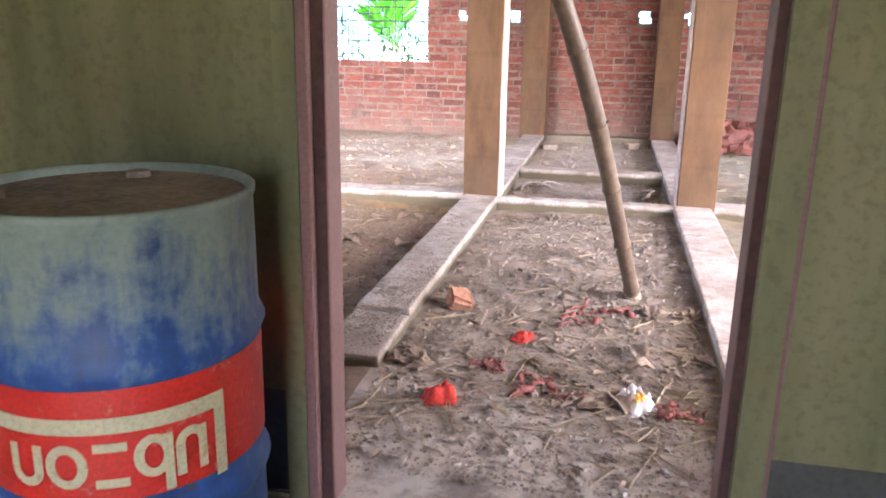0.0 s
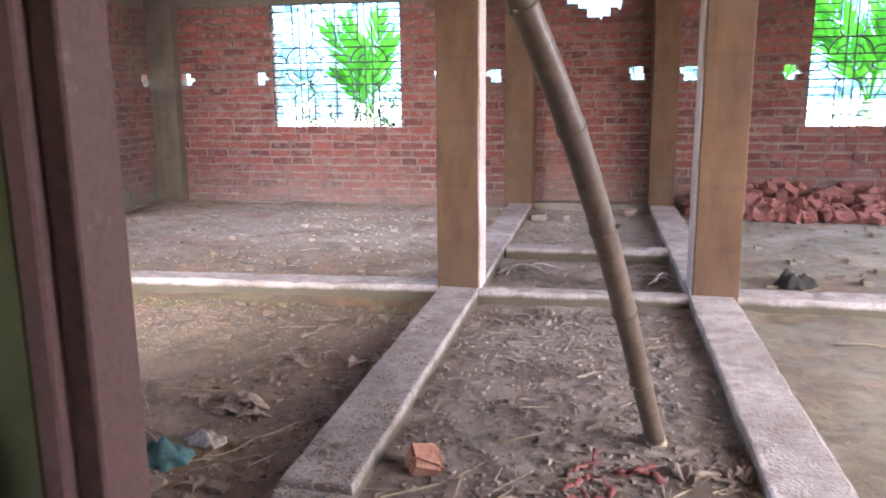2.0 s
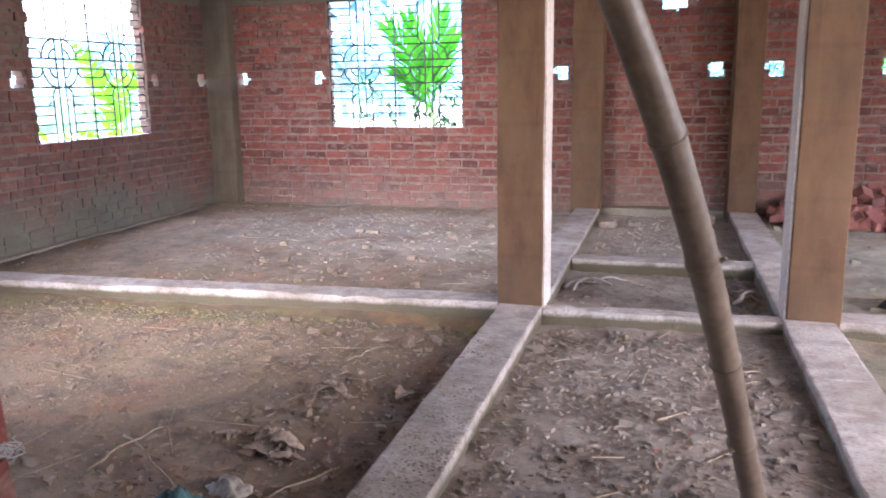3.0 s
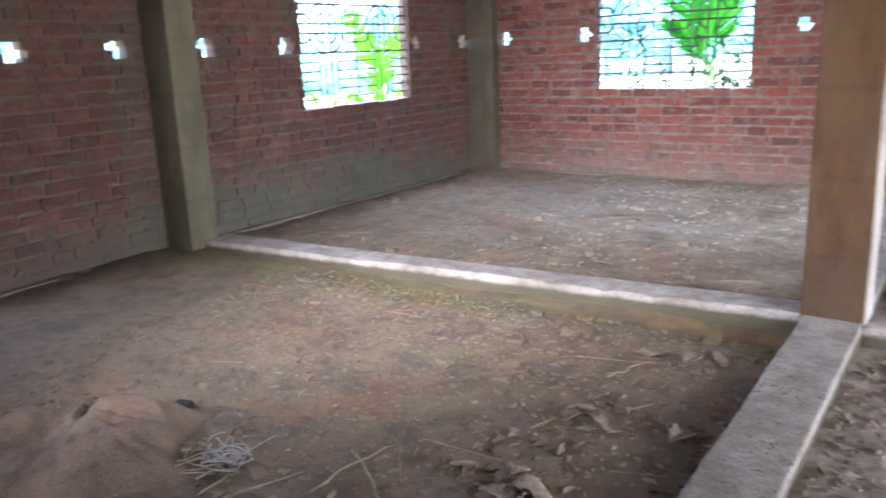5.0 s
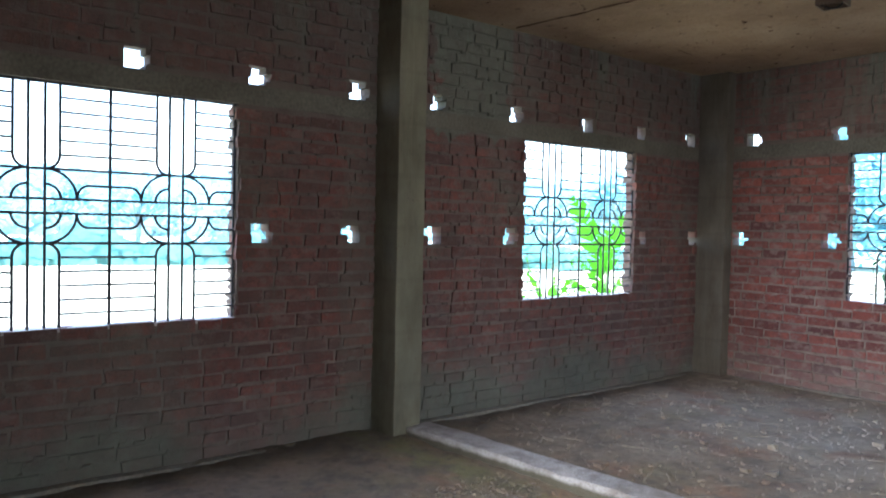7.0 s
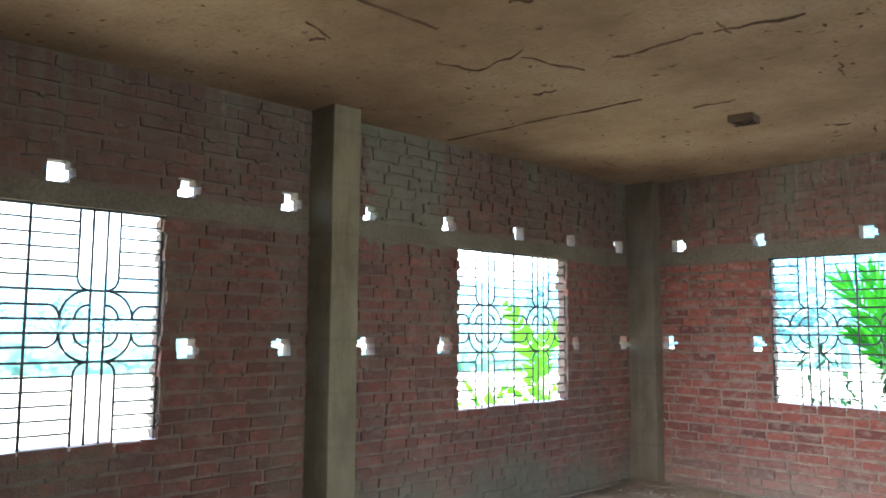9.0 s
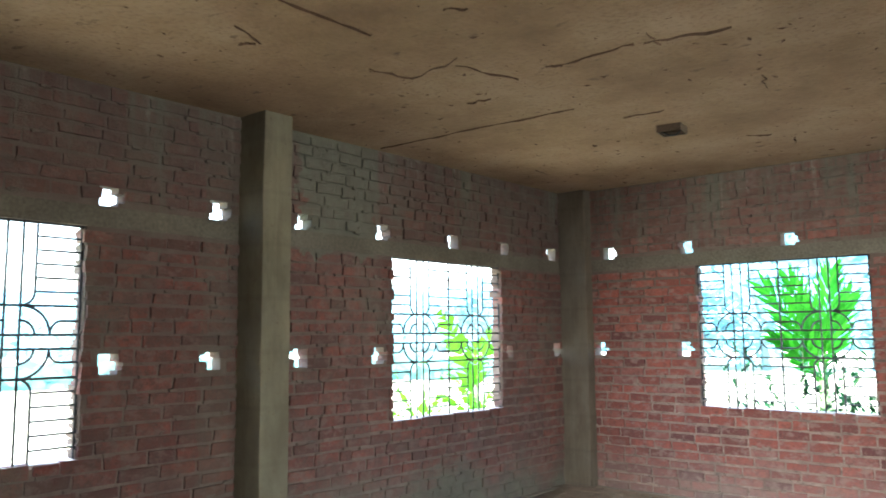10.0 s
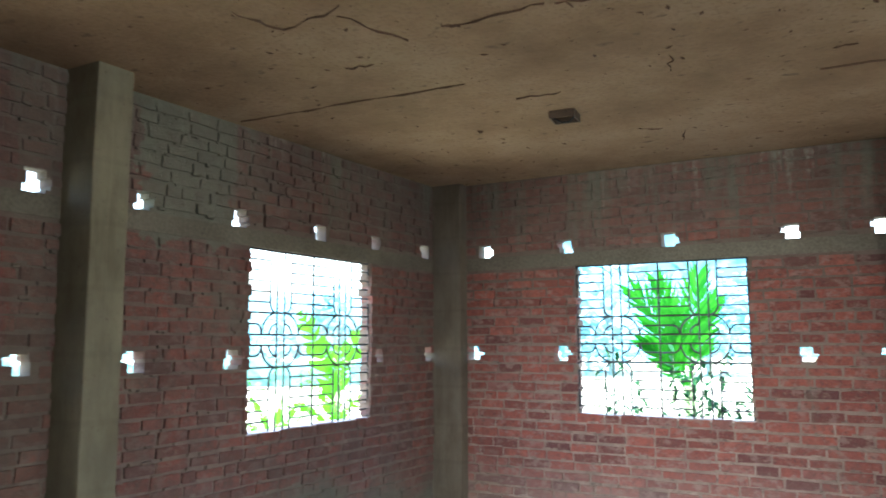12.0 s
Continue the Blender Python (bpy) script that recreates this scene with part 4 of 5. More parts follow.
def grille(width, height, at):
    """Welded iron grille: rungs, paired uprights and rings, u to the right and z up from the sill's left end."""
    g = thing("window_grille", "dark welded iron window grille with rings and rungs", "window grille", at, "window grilles")
    r = 0.0080
    mid, w, pair, outer = height * 0.505, width, 0.040, 0.112
    axes = (w * 0.25, w * 0.75)

    def bar(name, pts, rad=r, sides=5):
        part(name, tube(bmesh.new(), pts, rad, sides), M["iron"], g, smooth=True)

    for u in (0.012, w / 2, w - 0.012):
        bar("upright", [(u, 0, 0.0), (u, 0, height)], 0.0090)
    for z in (0.006, height - 0.006):
        bar("rail", [(0, 0, z), (w, 0, z)])
    for z in (-0.195, -0.038, 0.038, 0.195):
        bar("rail", [(0.0, 0.008, mid + z), (w, 0.008, mid + z)])
    for c in axes:
        for s in (-1, 1):
            bar("upright", [(c + s * pair, 0, 0), (c + s * pair, 0, height)])
            for up in (-1, 1):
                end = height - 0.004 if up > 0 else 0.004
                bend = outer - pair
                curve = [(c + s * outer, 0, end), (c + s * outer, 0, mid + up * (0.195 + bend))]
                curve += [(c + s * (pair + bend * math.cos(a)), 0, mid + up * (0.195 + bend * (1 - math.sin(a)))) for a in (math.pi / 2 * k / 8 for k in range(1, 9))]
                bar("curved_bar", curve)
                ring = 0.157
                bar("ring_arc", [(c + s * (pair + (ring) * math.sin(a)), 0, mid + up * (0.038 + ring * math.cos(a))) for a in (math.pi / 2 * k / 10 for k in range(11))])
                small = 0.078
                bar("ring_arc", [(c + s * (pair + small * math.sin(a)), 0, mid + up * (0.038 + small * math.cos(a))) for a in (math.pi / 2 * k / 8 for k in range(9))])
                if (c < w / 2) != (s < 0):
                    edge = w / 2
                else:
                    edge = 0.012 if s < 0 else w - 0.012
                k0 = c + s * (pair + ring)
                loop = [(k0 + s * 0.06 * (1 - math.cos(a)), 0, mid + up * (0.038 + 0.075 * math.sin(a))) for a in (math.pi / 2 * k / 8 for k in range(9))] + [(edge, 0, mid + up * 0.113)]
                bar("loop_bar", loop)
                n = 5
                top = height / 2 - 0.01
                for k in range(1, n + 1):
                    z = mid + up * (0.195 + (top - 0.195) * k / (n + 1))
                    bar("rung", [(edge, 0.004, z), (c + s * outer, 0.004, z)], 0.0068)
                part("knot", bmesh_ball(c + s * pair, 0, mid + up * 0.195, 0.011), M["iron"], g)
    return g


def bmesh_ball(x, y, z, r):
    bm = bmesh.new()
    bmesh.ops.create_icosphere(bm, subdivisions=1, radius=r, matrix=Matrix.Translation((x, y, z)))
    return bm


WIN_W, WIN_H = 1.465, HEAD - SILL
first = grille(WIN_W, WIN_H, pose(N_WINDOWS[0][0], NORTH + 0.03, SILL))
copy_thing(first, pose(N_WINDOWS[1][0], NORTH + 0.03, SILL))
copy_thing(first, pose(WEST - 0.03, W_WINDOWS[0][0], SILL, 0, 0, 90))
copy_thing(first, pose(WEST - 0.03, W_WINDOWS[1][0] - 0.01, SILL, 0, 0, 90))


def sill(name, m, w):
    bm = fresh(0, w, 0.004, SKIN + 0.01, -0.006, 0.022)
    bmesh.ops.subdivide_edges(bm, edges=[e for e in bm.edges if e.calc_length() > 1], cuts=30)
    # The sky's glow on the sill is put into this pale coat.
    ob = part(name, roughen(bm, 0.006, 9), M["pale_coat"])
    ob.matrix_basis = m
    tagged(ob, "rough mortar bed on a window sill", "window sill", kind="structure")


def jamb_mortar(name, m, w):
    """Lumps of mortar left ragged down both sides of an opening."""
    rng = random.Random(name)
    pieces = []
    for side in (0.0, w):
        for k in range(34):
            s = rng.uniform(0.012, 0.045)
            pts, f = jitter_box(rng, s * rng.uniform(0.5, 1.2), rng.uniform(0.05, SKIN), s * rng.uniform(0.6, 1.5), s * 0.3)
            z = rng.uniform(0.0, HEAD - SILL)
            pieces.append(([(side + a, SKIN / 2 + rng.uniform(-0.01, 0.01) + b, z + c) for a, b, c in pts], f))
    ob = joined(name, pieces, M["mortar"])
    ob.matrix_basis = m
    tagged(ob, "ragged mortar along the sides of a window opening", "trim", kind="structure")


jamb_mortar("trim_window_1", pose(N_WINDOWS[0][0], NORTH, SILL), N_WINDOWS[0][1] - N_WINDOWS[0][0])
jamb_mortar("trim_window_2", pose(N_WINDOWS[1][0], NORTH, SILL), N_WINDOWS[1][1] - N_WINDOWS[1][0])
jamb_mortar("trim_window_3", pose(WEST, W_WINDOWS[0][0], SILL, 0, 0, 90), W_WINDOWS[0][1] - W_WINDOWS[0][0])
jamb_mortar("trim_window_4", pose(WEST, W_WINDOWS[1][0], SILL, 0, 0, 90), W_WINDOWS[1][1] - W_WINDOWS[1][0])
sill("window_sill_1", pose(N_WINDOWS[0][0], NORTH, SILL), WIN_W)
sill("window_sill_2", pose(N_WINDOWS[1][0], NORTH, SILL), WIN_W)
sill("window_sill_3", pose(WEST, W_WINDOWS[0][0], SILL, 0, 0, 90), WIN_W)
sill("window_sill_4", pose(WEST, W_WINDOWS[1][0], SILL, 0, 0, 90), WIN_W - 0.02)


# ---------------------------------------------------------------- outside
def build_ground():
    bm = bmesh.new()
    bmesh.ops.create_grid(bm, x_segments=60, y_segments=60, size=1500)
    for v in bm.verts:
        v.co.z = -0.45
    tagged(part("ground", bm, M["field"]), "pale dry field reaching to the horizon", "ground", kind="structure")


build_ground()


def blade(bm, base, tip, droop, width, sideways, folds=6):
    """One long leaflet: a strip that narrows to its tip and sinks under its weight."""
    base, tip = Vector(base), Vector(tip)
    side = (tip - base).cross(Vector((0, 0, 1))).normalized() if sideways is None else Vector(sideways)
    last = None
    for k in range(folds + 1):
        f = k / folds
        p = base.lerp(tip, f) - Vector((0, 0, droop * f * f))
        w = width * (0.35 + 1.3 * f * (1 - f) * 2) * (1 - f ** 4) / 2
        pair = (bm.verts.new(p - side * w), bm.verts.new(p + side * w))
        if last:
            bm.faces.new((last[0], last[1], pair[1], pair[0]))
        last = pair


def turned(way, along, degrees):
    return Matrix.Rotation(radians(degrees), 3, along) @ way


def palm(x, y, z, crown, fronds, seed, label):
    """A young palm: short stem and steep arching fronds of many leaflets.
    Each frond is (azimuth, lean from upright, length, twist of its blade) in degrees and metres; crown is the height where they part."""
    rng = random.Random(seed)
    p = thing("palm", label, "palm", pose(x, y, z))
    part("trunk", tube(bmesh.new(), [(0, 0, 0), (0.02, 0.01, crown * 0.5), (0.0, 0.0, crown)], [0.10, 0.085, 0.055], 8), M["stem"], p, smooth=True)
    for azimuth, lean, length, twist in fronds:
        out = Vector((math.cos(radians(azimuth)), math.sin(radians(azimuth)), 0))
        start = Vector((0, 0, crown * rng.uniform(0.86, 1.0)))
        steps = 24
        line, at = [start], start
        for i in range(steps):
            f = i / steps
            a = radians(lean * (0.55 + 0.9 * f * f))
            at = at + (out * math.sin(a) + Vector((0, 0, math.cos(a)))) * (length / steps)
            line.append(at)
        bm = tube(bmesh.new(), line, [0.017 * (1 - 0.85 * i / steps) for i in range(steps + 1)], 4)
        for i in range(7, steps + 1):
            along = (line[i] - line[i - 1]).normalized()
            across = turned(out.cross(Vector((0, 0, 1))), along, twist + rng.uniform(-12, 12))
            for sgn in (-1, 1):
                q = rng.uniform(0.0, 0.9)
                f = (i + q) / (steps + 1)
                c = line[i - 1].lerp(line[i], q)
                ln = 0.37 * length * math.sin(math.pi * (0.22 + 0.62 * f)) ** 0.8 * rng.uniform(0.85, 1.1)
                spread = 0.80 - 0.50 * f
                tip = c + (across * sgn * spread + along * 0.85 + Vector((0, 0, rng.uniform(-0.04, 0.10)))).normalized() * ln
                blade(bm, c, tip, ln * rng.uniform(0.02, 0.16), 0.046, across.cross(along).cross(tip - c).normalized(), 4)
        part("frond", bm, M["palm"], p)
    return p


def banana(x, y, z, height, leaves, seed, label):
    """Broad torn leaves on a short stem; each leaf is (azimuth, lean, start height, length, half width, twist)."""
    rng = random.Random(seed)
    p = thing("banana_plant", label, "banana plant", pose(x, y, z))
    part("stem", tube(bmesh.new(), [(0, 0, 0), (0.02, 0, height * 0.5), (0, 0.02, height)], [0.08, 0.06, 0.03], 8), M["stem"], p, smooth=True)
    for azimuth, lean, begin, ln, half, twist in leaves:
        out = Vector((math.cos(radians(azimuth)), math.sin(radians(azimuth)), 0))
        at = Vector((0, 0, begin))
        bm = bmesh.new()
        last, steps = None, 16
        for i in range(steps + 1):
            f = i / steps
            a = radians(lean * (0.5 + 1.1 * f * f))
            along = out * math.sin(a) + Vector((0, 0, math.cos(a)))
            side = turned(out.cross(Vector((0, 0, 1))), along, twist)
            w = 0.010 if f < 0.14 else half * math.sin(math.pi * min(1.0, 0.08 + (f - 0.14) * 1.03)) ** 0.55 + rng.uniform(-0.02, 0.02)
            fold = along.cross(side) * abs(w) * 0.22
            tear = along * (w * rng.uniform(0.25, 0.6))
            row = (bm.verts.new(at - side * w + fold + tear), bm.verts.new(at), bm.verts.new(at + side * w + fold + tear))
            if last:
                bm.faces.new((last[0], last[1], row[1], row[0]))
                bm.faces.new((last[1], last[2], row[2], row[1]))
            # A rip down to the rib now and then.
            if f > 0.25 and rng.random() < 0.6:
                gap = along * rng.uniform(0.02, 0.05)
                row = (bm.verts.new(row[0].co + gap - side * -0.3 * w), row[1], bm.verts.new(row[2].co + gap - side * 0.3 * w))
            last = row
            at = at + along * (ln / steps)
        part("leaf", bm, M["banana"], p)
    return p


def shrub(x, y, z, rx, ry, h, count, seed, mat="shrub", size=0.09, label="low leafy shrub outside the wall"):
    """A loose bush: thin stalks with many small leaves."""
    rng = random.Random(seed)
    s = thing("shrub", label, "shrub", pose(x, y, z))
    stalks, leaves = bmesh.new(), bmesh.new()
    for k in range(max(6, count // 25)):
        bx, by = rng.uniform(-rx, rx) * 0.7, rng.uniform(-ry, ry) * 0.7
        top = Vector((bx * 1.4 + rng.uniform(-0.1, 0.1), by * 1.4, h * rng.uniform(0.55, 1.0)))
        tube(stalks, [(bx, by, 0), tuple(Vector((bx, by, 0)).lerp(top, 0.5) + Vector((rng.uniform(-0.05, 0.05), 0, 0))), tuple(top)], [0.008, 0.006, 0.003], 4)
        for i in range(25):
            f = rng.uniform(0.3, 1.0)
            c = Vector((bx, by, 0)).lerp(top, f)
            d = Vector((rng.uniform(-1, 1), rng.uniform(-1, 1), rng.uniform(-0.3, 0.7))).normalized() * size * rng.uniform(0.7, 1.5)
            blade(leaves, c, c + d, size * 0.25, size * 0.30, None, 3)
    part("stalk", stalks, M["stem"], s)
    part("foliage", leaves, M[mat], s)


palm(-3.03, 11.7, -0.45, 1.42, [(186, 30, 1.34, 78), (8, 7, 1.38, 82), (150, 18, 1.15, 70), (200, 48, 0.8, 60), (20, 22, 1.0, 80), (175, 17, 1.3, 84)], 3,
     "young green palm with arching feathery fronds")
palm(3.3, 11.6, -0.45, 1.5, [(188, 30, 1.5, 80), (10, 20, 1.5, 85), (60, 12, 1.5, 60), (200, 48, 1.2, 75), (340, 45, 1.2, 80), (120, 25, 1.3, 20), (270, 30, 1.2, 10)], 8,
     "young green palm with arching feathery fronds")
palm(2.5, 12.9, -0.45, 1.45, [(200, 35, 1.4, 80), (0, 28, 1.4, 85), (90, 12, 1.5, 60), (170, 15, 1.5, 75), (300, 40, 1.2, 30)], 9,
     "young green palm with arching feathery fronds")
banana(-6.55, 9.85, -0.45, 1.35, [(212, 24, 1.1, 1.25, 0.145, 80), (25, 26, 1.2, 1.0, 0.13, 84), (190, 12, 1.2, 0.8, 0.09, 75), (205, 42, 1.0, 0.6, 0.07, 70), (40, 62, 0.95, 0.6, 0.075, 60), (120, 20, 1.1, 0.8, 0.10, 30), (225, 70, 0.85, 0.7, 0.05, 60), (300, 50, 0.9, 0.5, 0.07, 40)], 4,
       "young banana plant with torn bright green leaves")
banana(-7.3, 9.7, -0.45, 0.9, [(205, 30, 0.6, 0.75, 0.045, 80), (30, 30, 0.6, 0.7, 0.05, 75), (240, 62, 0.6, 0.7, 0.04, 60), (120, 30, 0.6, 0.7, 0.05, 30)], 6,
       "small banana plant with bright green leaves")
shrub(-3.0, 10.9, -0.45, 0.75, 0.35, 1.85, 900, 31, size=0.16)
shrub(-2.2, 10.9, -0.45, 0.6, 0.35, 1.7, 460, 32, size=0.15)
shrub(2.6, 10.8, -0.45, 1.1, 0.4, 1.9, 420, 33, size=0.13)
shrub(-6.3, 8.9, -0.45, 0.4, 0.5, 1.7, 250, 34, "banana", 0.10)
shrub(-7.6, 10.9, -0.45, 0.9, 0.9, 1.7, 420, 35, "banana", 0.09)


def far_tree(x, y, h, seed):
    """A distant field tree: trunk, limbs and an uneven crown of leaf clumps."""
    rng = random.Random(seed)
    t = thing("tree", "hazy distant tree at the edge of the field", "tree", pose(x, y, -0.45), "far trees")
    wood = tube(bmesh.new(), [(0, 0, 0), (0.1, 0, h * 0.3), (0, 0.1, h * 0.55)], [h * 0.035, h * 0.026, h * 0.012], 6)
    crown = bmesh.new()
    for k in range(14):
        a, e = rng.uniform(0, 6.28), rng.uniform(-0.1, 1.3)
        c = Vector((math.cos(a) * math.cos(e) * h * 0.45, math.sin(a) * math.cos(e) * h * 0.45, h * 0.28 + math.sin(e) * h * 0.5))
        tube(wood, [(0, 0, h * 0.3), tuple(c)], [h * 0.012, h * 0.004], 4)
        for i in range(70):
            o = Vector((rng.gauss(0, 1), rng.gauss(0, 1), rng.gauss(0, 0.9))) * h * 0.13
            d = Vector((rng.uniform(-1, 1), rng.uniform(-1, 1), rng.uniform(-0.6, 0.6))).normalized() * h * 0.08
            blade(crown, c + o, c + o + d, h * 0.01, h * 0.06, None, 2)
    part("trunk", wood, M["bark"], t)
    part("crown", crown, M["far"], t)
    return t


tree_rng = random.Random(41)
stock = [far_tree(-62, 30, 6.5, 1), far_tree(-66, 12, 5.0, 2), far_tree(-40, 62, 6.0, 3)]
for k in range(26):
    a = radians(80 + 112 * k / 25 + tree_rng.uniform(-1, 1))
    d = tree_rng.uniform(48, 80)
    copy_thing(stock[k % 3], pose(math.cos(a) * d, 5 + math.sin(a) * d, -0.45, 0, 0, tree_rng.uniform(0, 360)))
for k in range(12):
    a = radians(62 + 58 * k / 11 + tree_rng.uniform(-1, 1))
    copy_thing(stock[k % 3], pose(math.cos(a) * 44, 5 + math.sin(a) * 44, -0.45, 0, 0, tree_rng.uniform(0, 360)) @ Matrix.Scale(tree_rng.uniform(0.9, 1.2), 4))


def clumps(bm, rng, a, d, z, size):
    """One ragged leaf clump that faces the house."""
    c = Vector((math.cos(a) * d, 5 + math.sin(a) * d, z))
    t, up = Vector((-math.sin(a), math.cos(a), 0)), Vector((0, 0, 1))
    ring = [c + (t * math.cos(b) * rng.uniform(0.7, 1.2) + up * math.sin(b) * rng.uniform(0.6, 1.1)) * size for b in (0.3, 1.4, 2.5, 3.6, 4.7, 5.8)]
    bm.faces.new([bm.verts.new(v) for v in ring])


def far_woods(count, first, last, material, seed):
    """Woods beyond the field, uneven leaf clumps on top, haze put into their colour."""
    rng = random.Random(seed)
    bm = bmesh.new()
    for k in range(count):
        deg = rng.uniform(first, last)
        a = radians(deg)
        ragged = 11.5 + 5.0 * max(0.0, min(1.0, (deg - 98) / 8)) + 3.0 * noise.noise(Vector((a * 9, 0, 0))) + 1.6 * noise.noise(Vector((a * 40, 3, 0)))
        ragged *= min(1.0, max(0.42, (122 - deg) / 8))
        clumps(bm, rng, a, rng.uniform(95, 112), ragged * rng.uniform(0.0, 1.0) ** 0.75 - 0.6, rng.uniform(0.7, 1.5))
    tagged(part("far_woods", bm, M[material]), "belt of distant woods with blue-green haze in its colour", "woods", kind="stuff")


def hedge():
    """A low hedge with mounds of scrub at the near edge of the fields to the west."""
    rng = random.Random(48)
    bm = bmesh.new()
    for k in range(9000):
        deg = rng.uniform(124, 215)
        a = radians(deg)
        tall = 0.75 + 1.9 * max(0.0, noise.noise(Vector((a * 11, 7, 0)))) + 0.35 * noise.noise(Vector((a * 60, 2, 0)))
        clumps(bm, rng, a, rng.uniform(34, 37), tall * rng.uniform(0.0, 1.0) ** 0.8 - 0.45, rng.uniform(0.14, 0.32))
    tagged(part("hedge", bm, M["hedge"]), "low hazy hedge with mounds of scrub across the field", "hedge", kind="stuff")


# Both belts are added for the pale blue haze behind the windows.
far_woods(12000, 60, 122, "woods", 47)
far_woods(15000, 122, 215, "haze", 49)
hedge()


# ---------------------------------------------------------------- drum
def build_drum():
    R, H = 0.262, 0.905
    d = thing("oil_drum", "dented blue steel oil drum with red band and dusty lid", "oil drum", pose(-0.675, 1.385, 0))
    bm = bmesh.new()
    prof = [(R - 0.012, 0.0), (R + 0.004, 0.004), (R + 0.004, 0.016), (R, 0.022)]
    for zc in (0.330, 0.634):
        prof += [(R, zc - 0.03), (R + 0.005, zc - 0.016), (R + 0.012, zc), (R + 0.005, zc + 0.016), (R, zc + 0.03)]
    prof += [(R, H - 0.022), (R + 0.004, H - 0.016), (R + 0.005, H - 0.003), (R + 0.001, H), (R - 0.006, H), (R - 0.010, H - 0.004), (R - 0.013, H - 0.016)]
    lathe(bm, prof, 72)
    for v in bm.verts:
        ang = math.atan2(v.co.y, v.co.x)
        dent = noise.noise(Vector((math.cos(ang) * 1.6, math.sin(ang) * 1.6, v.co.z * 3)))
        if 0.03 < v.co.z < H - 0.03:
            v.co.x *= 1 + dent * 0.008
            v.co.y *= 1 + dent * 0.008
    part("body", bm, M["drum"], d, smooth=True)
    bm = bmesh.new()
    rings = lathe(bm, [(R - 0.012, H - 0.016), (R - 0.05, H - 0.018), (0.1, H - 0.015), (0.005, H - 0.015)], 48)
    bm.faces.new(rings[-1])
    part("lid", bm, M["rust"], d, "dusty rust-stained steel lid", smooth=True)
    for ax, ay, rr in ((-0.05, 0.17, 0.026), (-0.16, -0.1, 0.014)):
        bm = bmesh.new()
        bmesh.ops.create_cone(bm, cap_ends=True, segments=16, radius1=rr, radius2=rr * 0.9, depth=0.012, matrix=Matrix.Translation((ax, ay, H - 0.009)))
        part("bung", bm, M["rust"], d)

    def patch(name, a0, a1, z0, z1, mat, lift, parent, slope=0.0):
        """A piece of paint that lies on the shell, from angle a0 to a1."""
        bm = bmesh.new()
        n = max(2, int(abs(a1 - a0) / 4))
        m = max(1, int((z1 - z0) / 0.02))
        grid = []
        for j in range(m + 1):
            row = []
            for i in range(n + 1):
                f = i / n
                a = radians(a0 + (a1 - a0) * f)
                z = z0 + (z1 - z0) * j / m + slope * f
                dent = noise.noise(Vector((math.cos(a) * 1.6, math.sin(a) * 1.6, z * 3)))
                hoop = sum(0.012 * max(0.0, 1 - abs(z - zc) / 0.022) for zc in (0.330, 0.634))
                r = (R + hoop) * (1 + dent * 0.008) + lift
                row.append(bm.verts.new((r * math.cos(a), r * math.sin(a), z)))
            grid.append(row)
        for a, b in zip(grid, grid[1:]):
            for i in range(n):
                bm.faces.new((a[i], a[i + 1], b[i + 1], b[i]))
        return part(name, bm, M[mat], parent, smooth=True)

    band = patch("red_band", -180, 180, 0.395, 0.606, "red", 0.0025, d)
    tagged(band, "scuffed red paint band")

    def stroke(points, width):
        """A painted line on the shell through (degrees, height) pairs."""
        flat = [Vector((radians(a) * R, z)) for a, z in points]
        fine = [flat[0]]
        for p, q in zip(flat, flat[1:]):
            n = max(1, int((q - p).length / 0.012))
            fine += [p.lerp(q, (i + 1) / n) for i in range(n)]
        bm, last = bmesh.new(), None
        for i, p in enumerate(fine):
            d = (fine[min(i + 1, len(fine) - 1)] - fine[max(i - 1, 0)]).normalized()
            row = []
            for k in (-0.5, 0.0, 0.5):
                u, z = p.x - d.y * width * k, p.y + d.x * width * k
                a = u / R
                dent = noise.noise(Vector((math.cos(a) * 1.6, math.sin(a) * 1.6, z * 3)))
                r = R * (1 + dent * 0.008) + 0.0045
                row.append(bm.verts.new((r * math.cos(a), r * math.sin(a), z)))
            if last:
                for j in (0, 1):
                    bm.faces.new((last[j], last[j + 1], row[j + 1], row[j]))
            last = row
        bmesh.ops.recalc_face_normals(bm, faces=bm.faces)
        part("marking", bm, M["cream"], band, smooth=True)

    def round_mark(middle, low, high, half, a0, a1):
        """An oval or an arch of paint about the angle in its middle."""
        zc, zr = (low + high) / 2, (high - low) / 2
        stroke([(middle + half * math.cos(radians(a0 + (a1 - a0) * k / 18)), zc + zr * math.sin(radians(a0 + (a1 - a0) * k / 18))) for k in range(19)], 0.017)

    # A frame line with a corner, and a row of arches, ovals and bars under it.
    stroke([(-150, 0.541), (-18.0, 0.541)], 0.030)
    stroke([(-20.5, 0.555), (-20.5, 0.388)], 0.024)
    round_mark(-33.5, 0.455, 0.502, 4.6, 0, 180)
    stroke([(-38.1, 0.478), (-38.1, 0.420)], 0.017)
    stroke([(-28.9, 0.506), (-28.9, 0.420)], 0.017)
    round_mark(-48, 0.440, 0.506, 5.4, 0, 360)
    stroke([(-42.6, 0.510), (-42.6, 0.399)], 0.017)
    stroke([(-69, 0.500), (-57, 0.500)], 0.017)
    stroke([(-69, 0.432), (-57, 0.432)], 0.017)
    round_mark(-79, 0.432, 0.500, 6.0, 0, 360)
    round_mark(-95, 0.432, 0.480, 5.2, 180, 360)
    stroke([(-100.2, 0.456), (-100.2, 0.504)], 0.017)
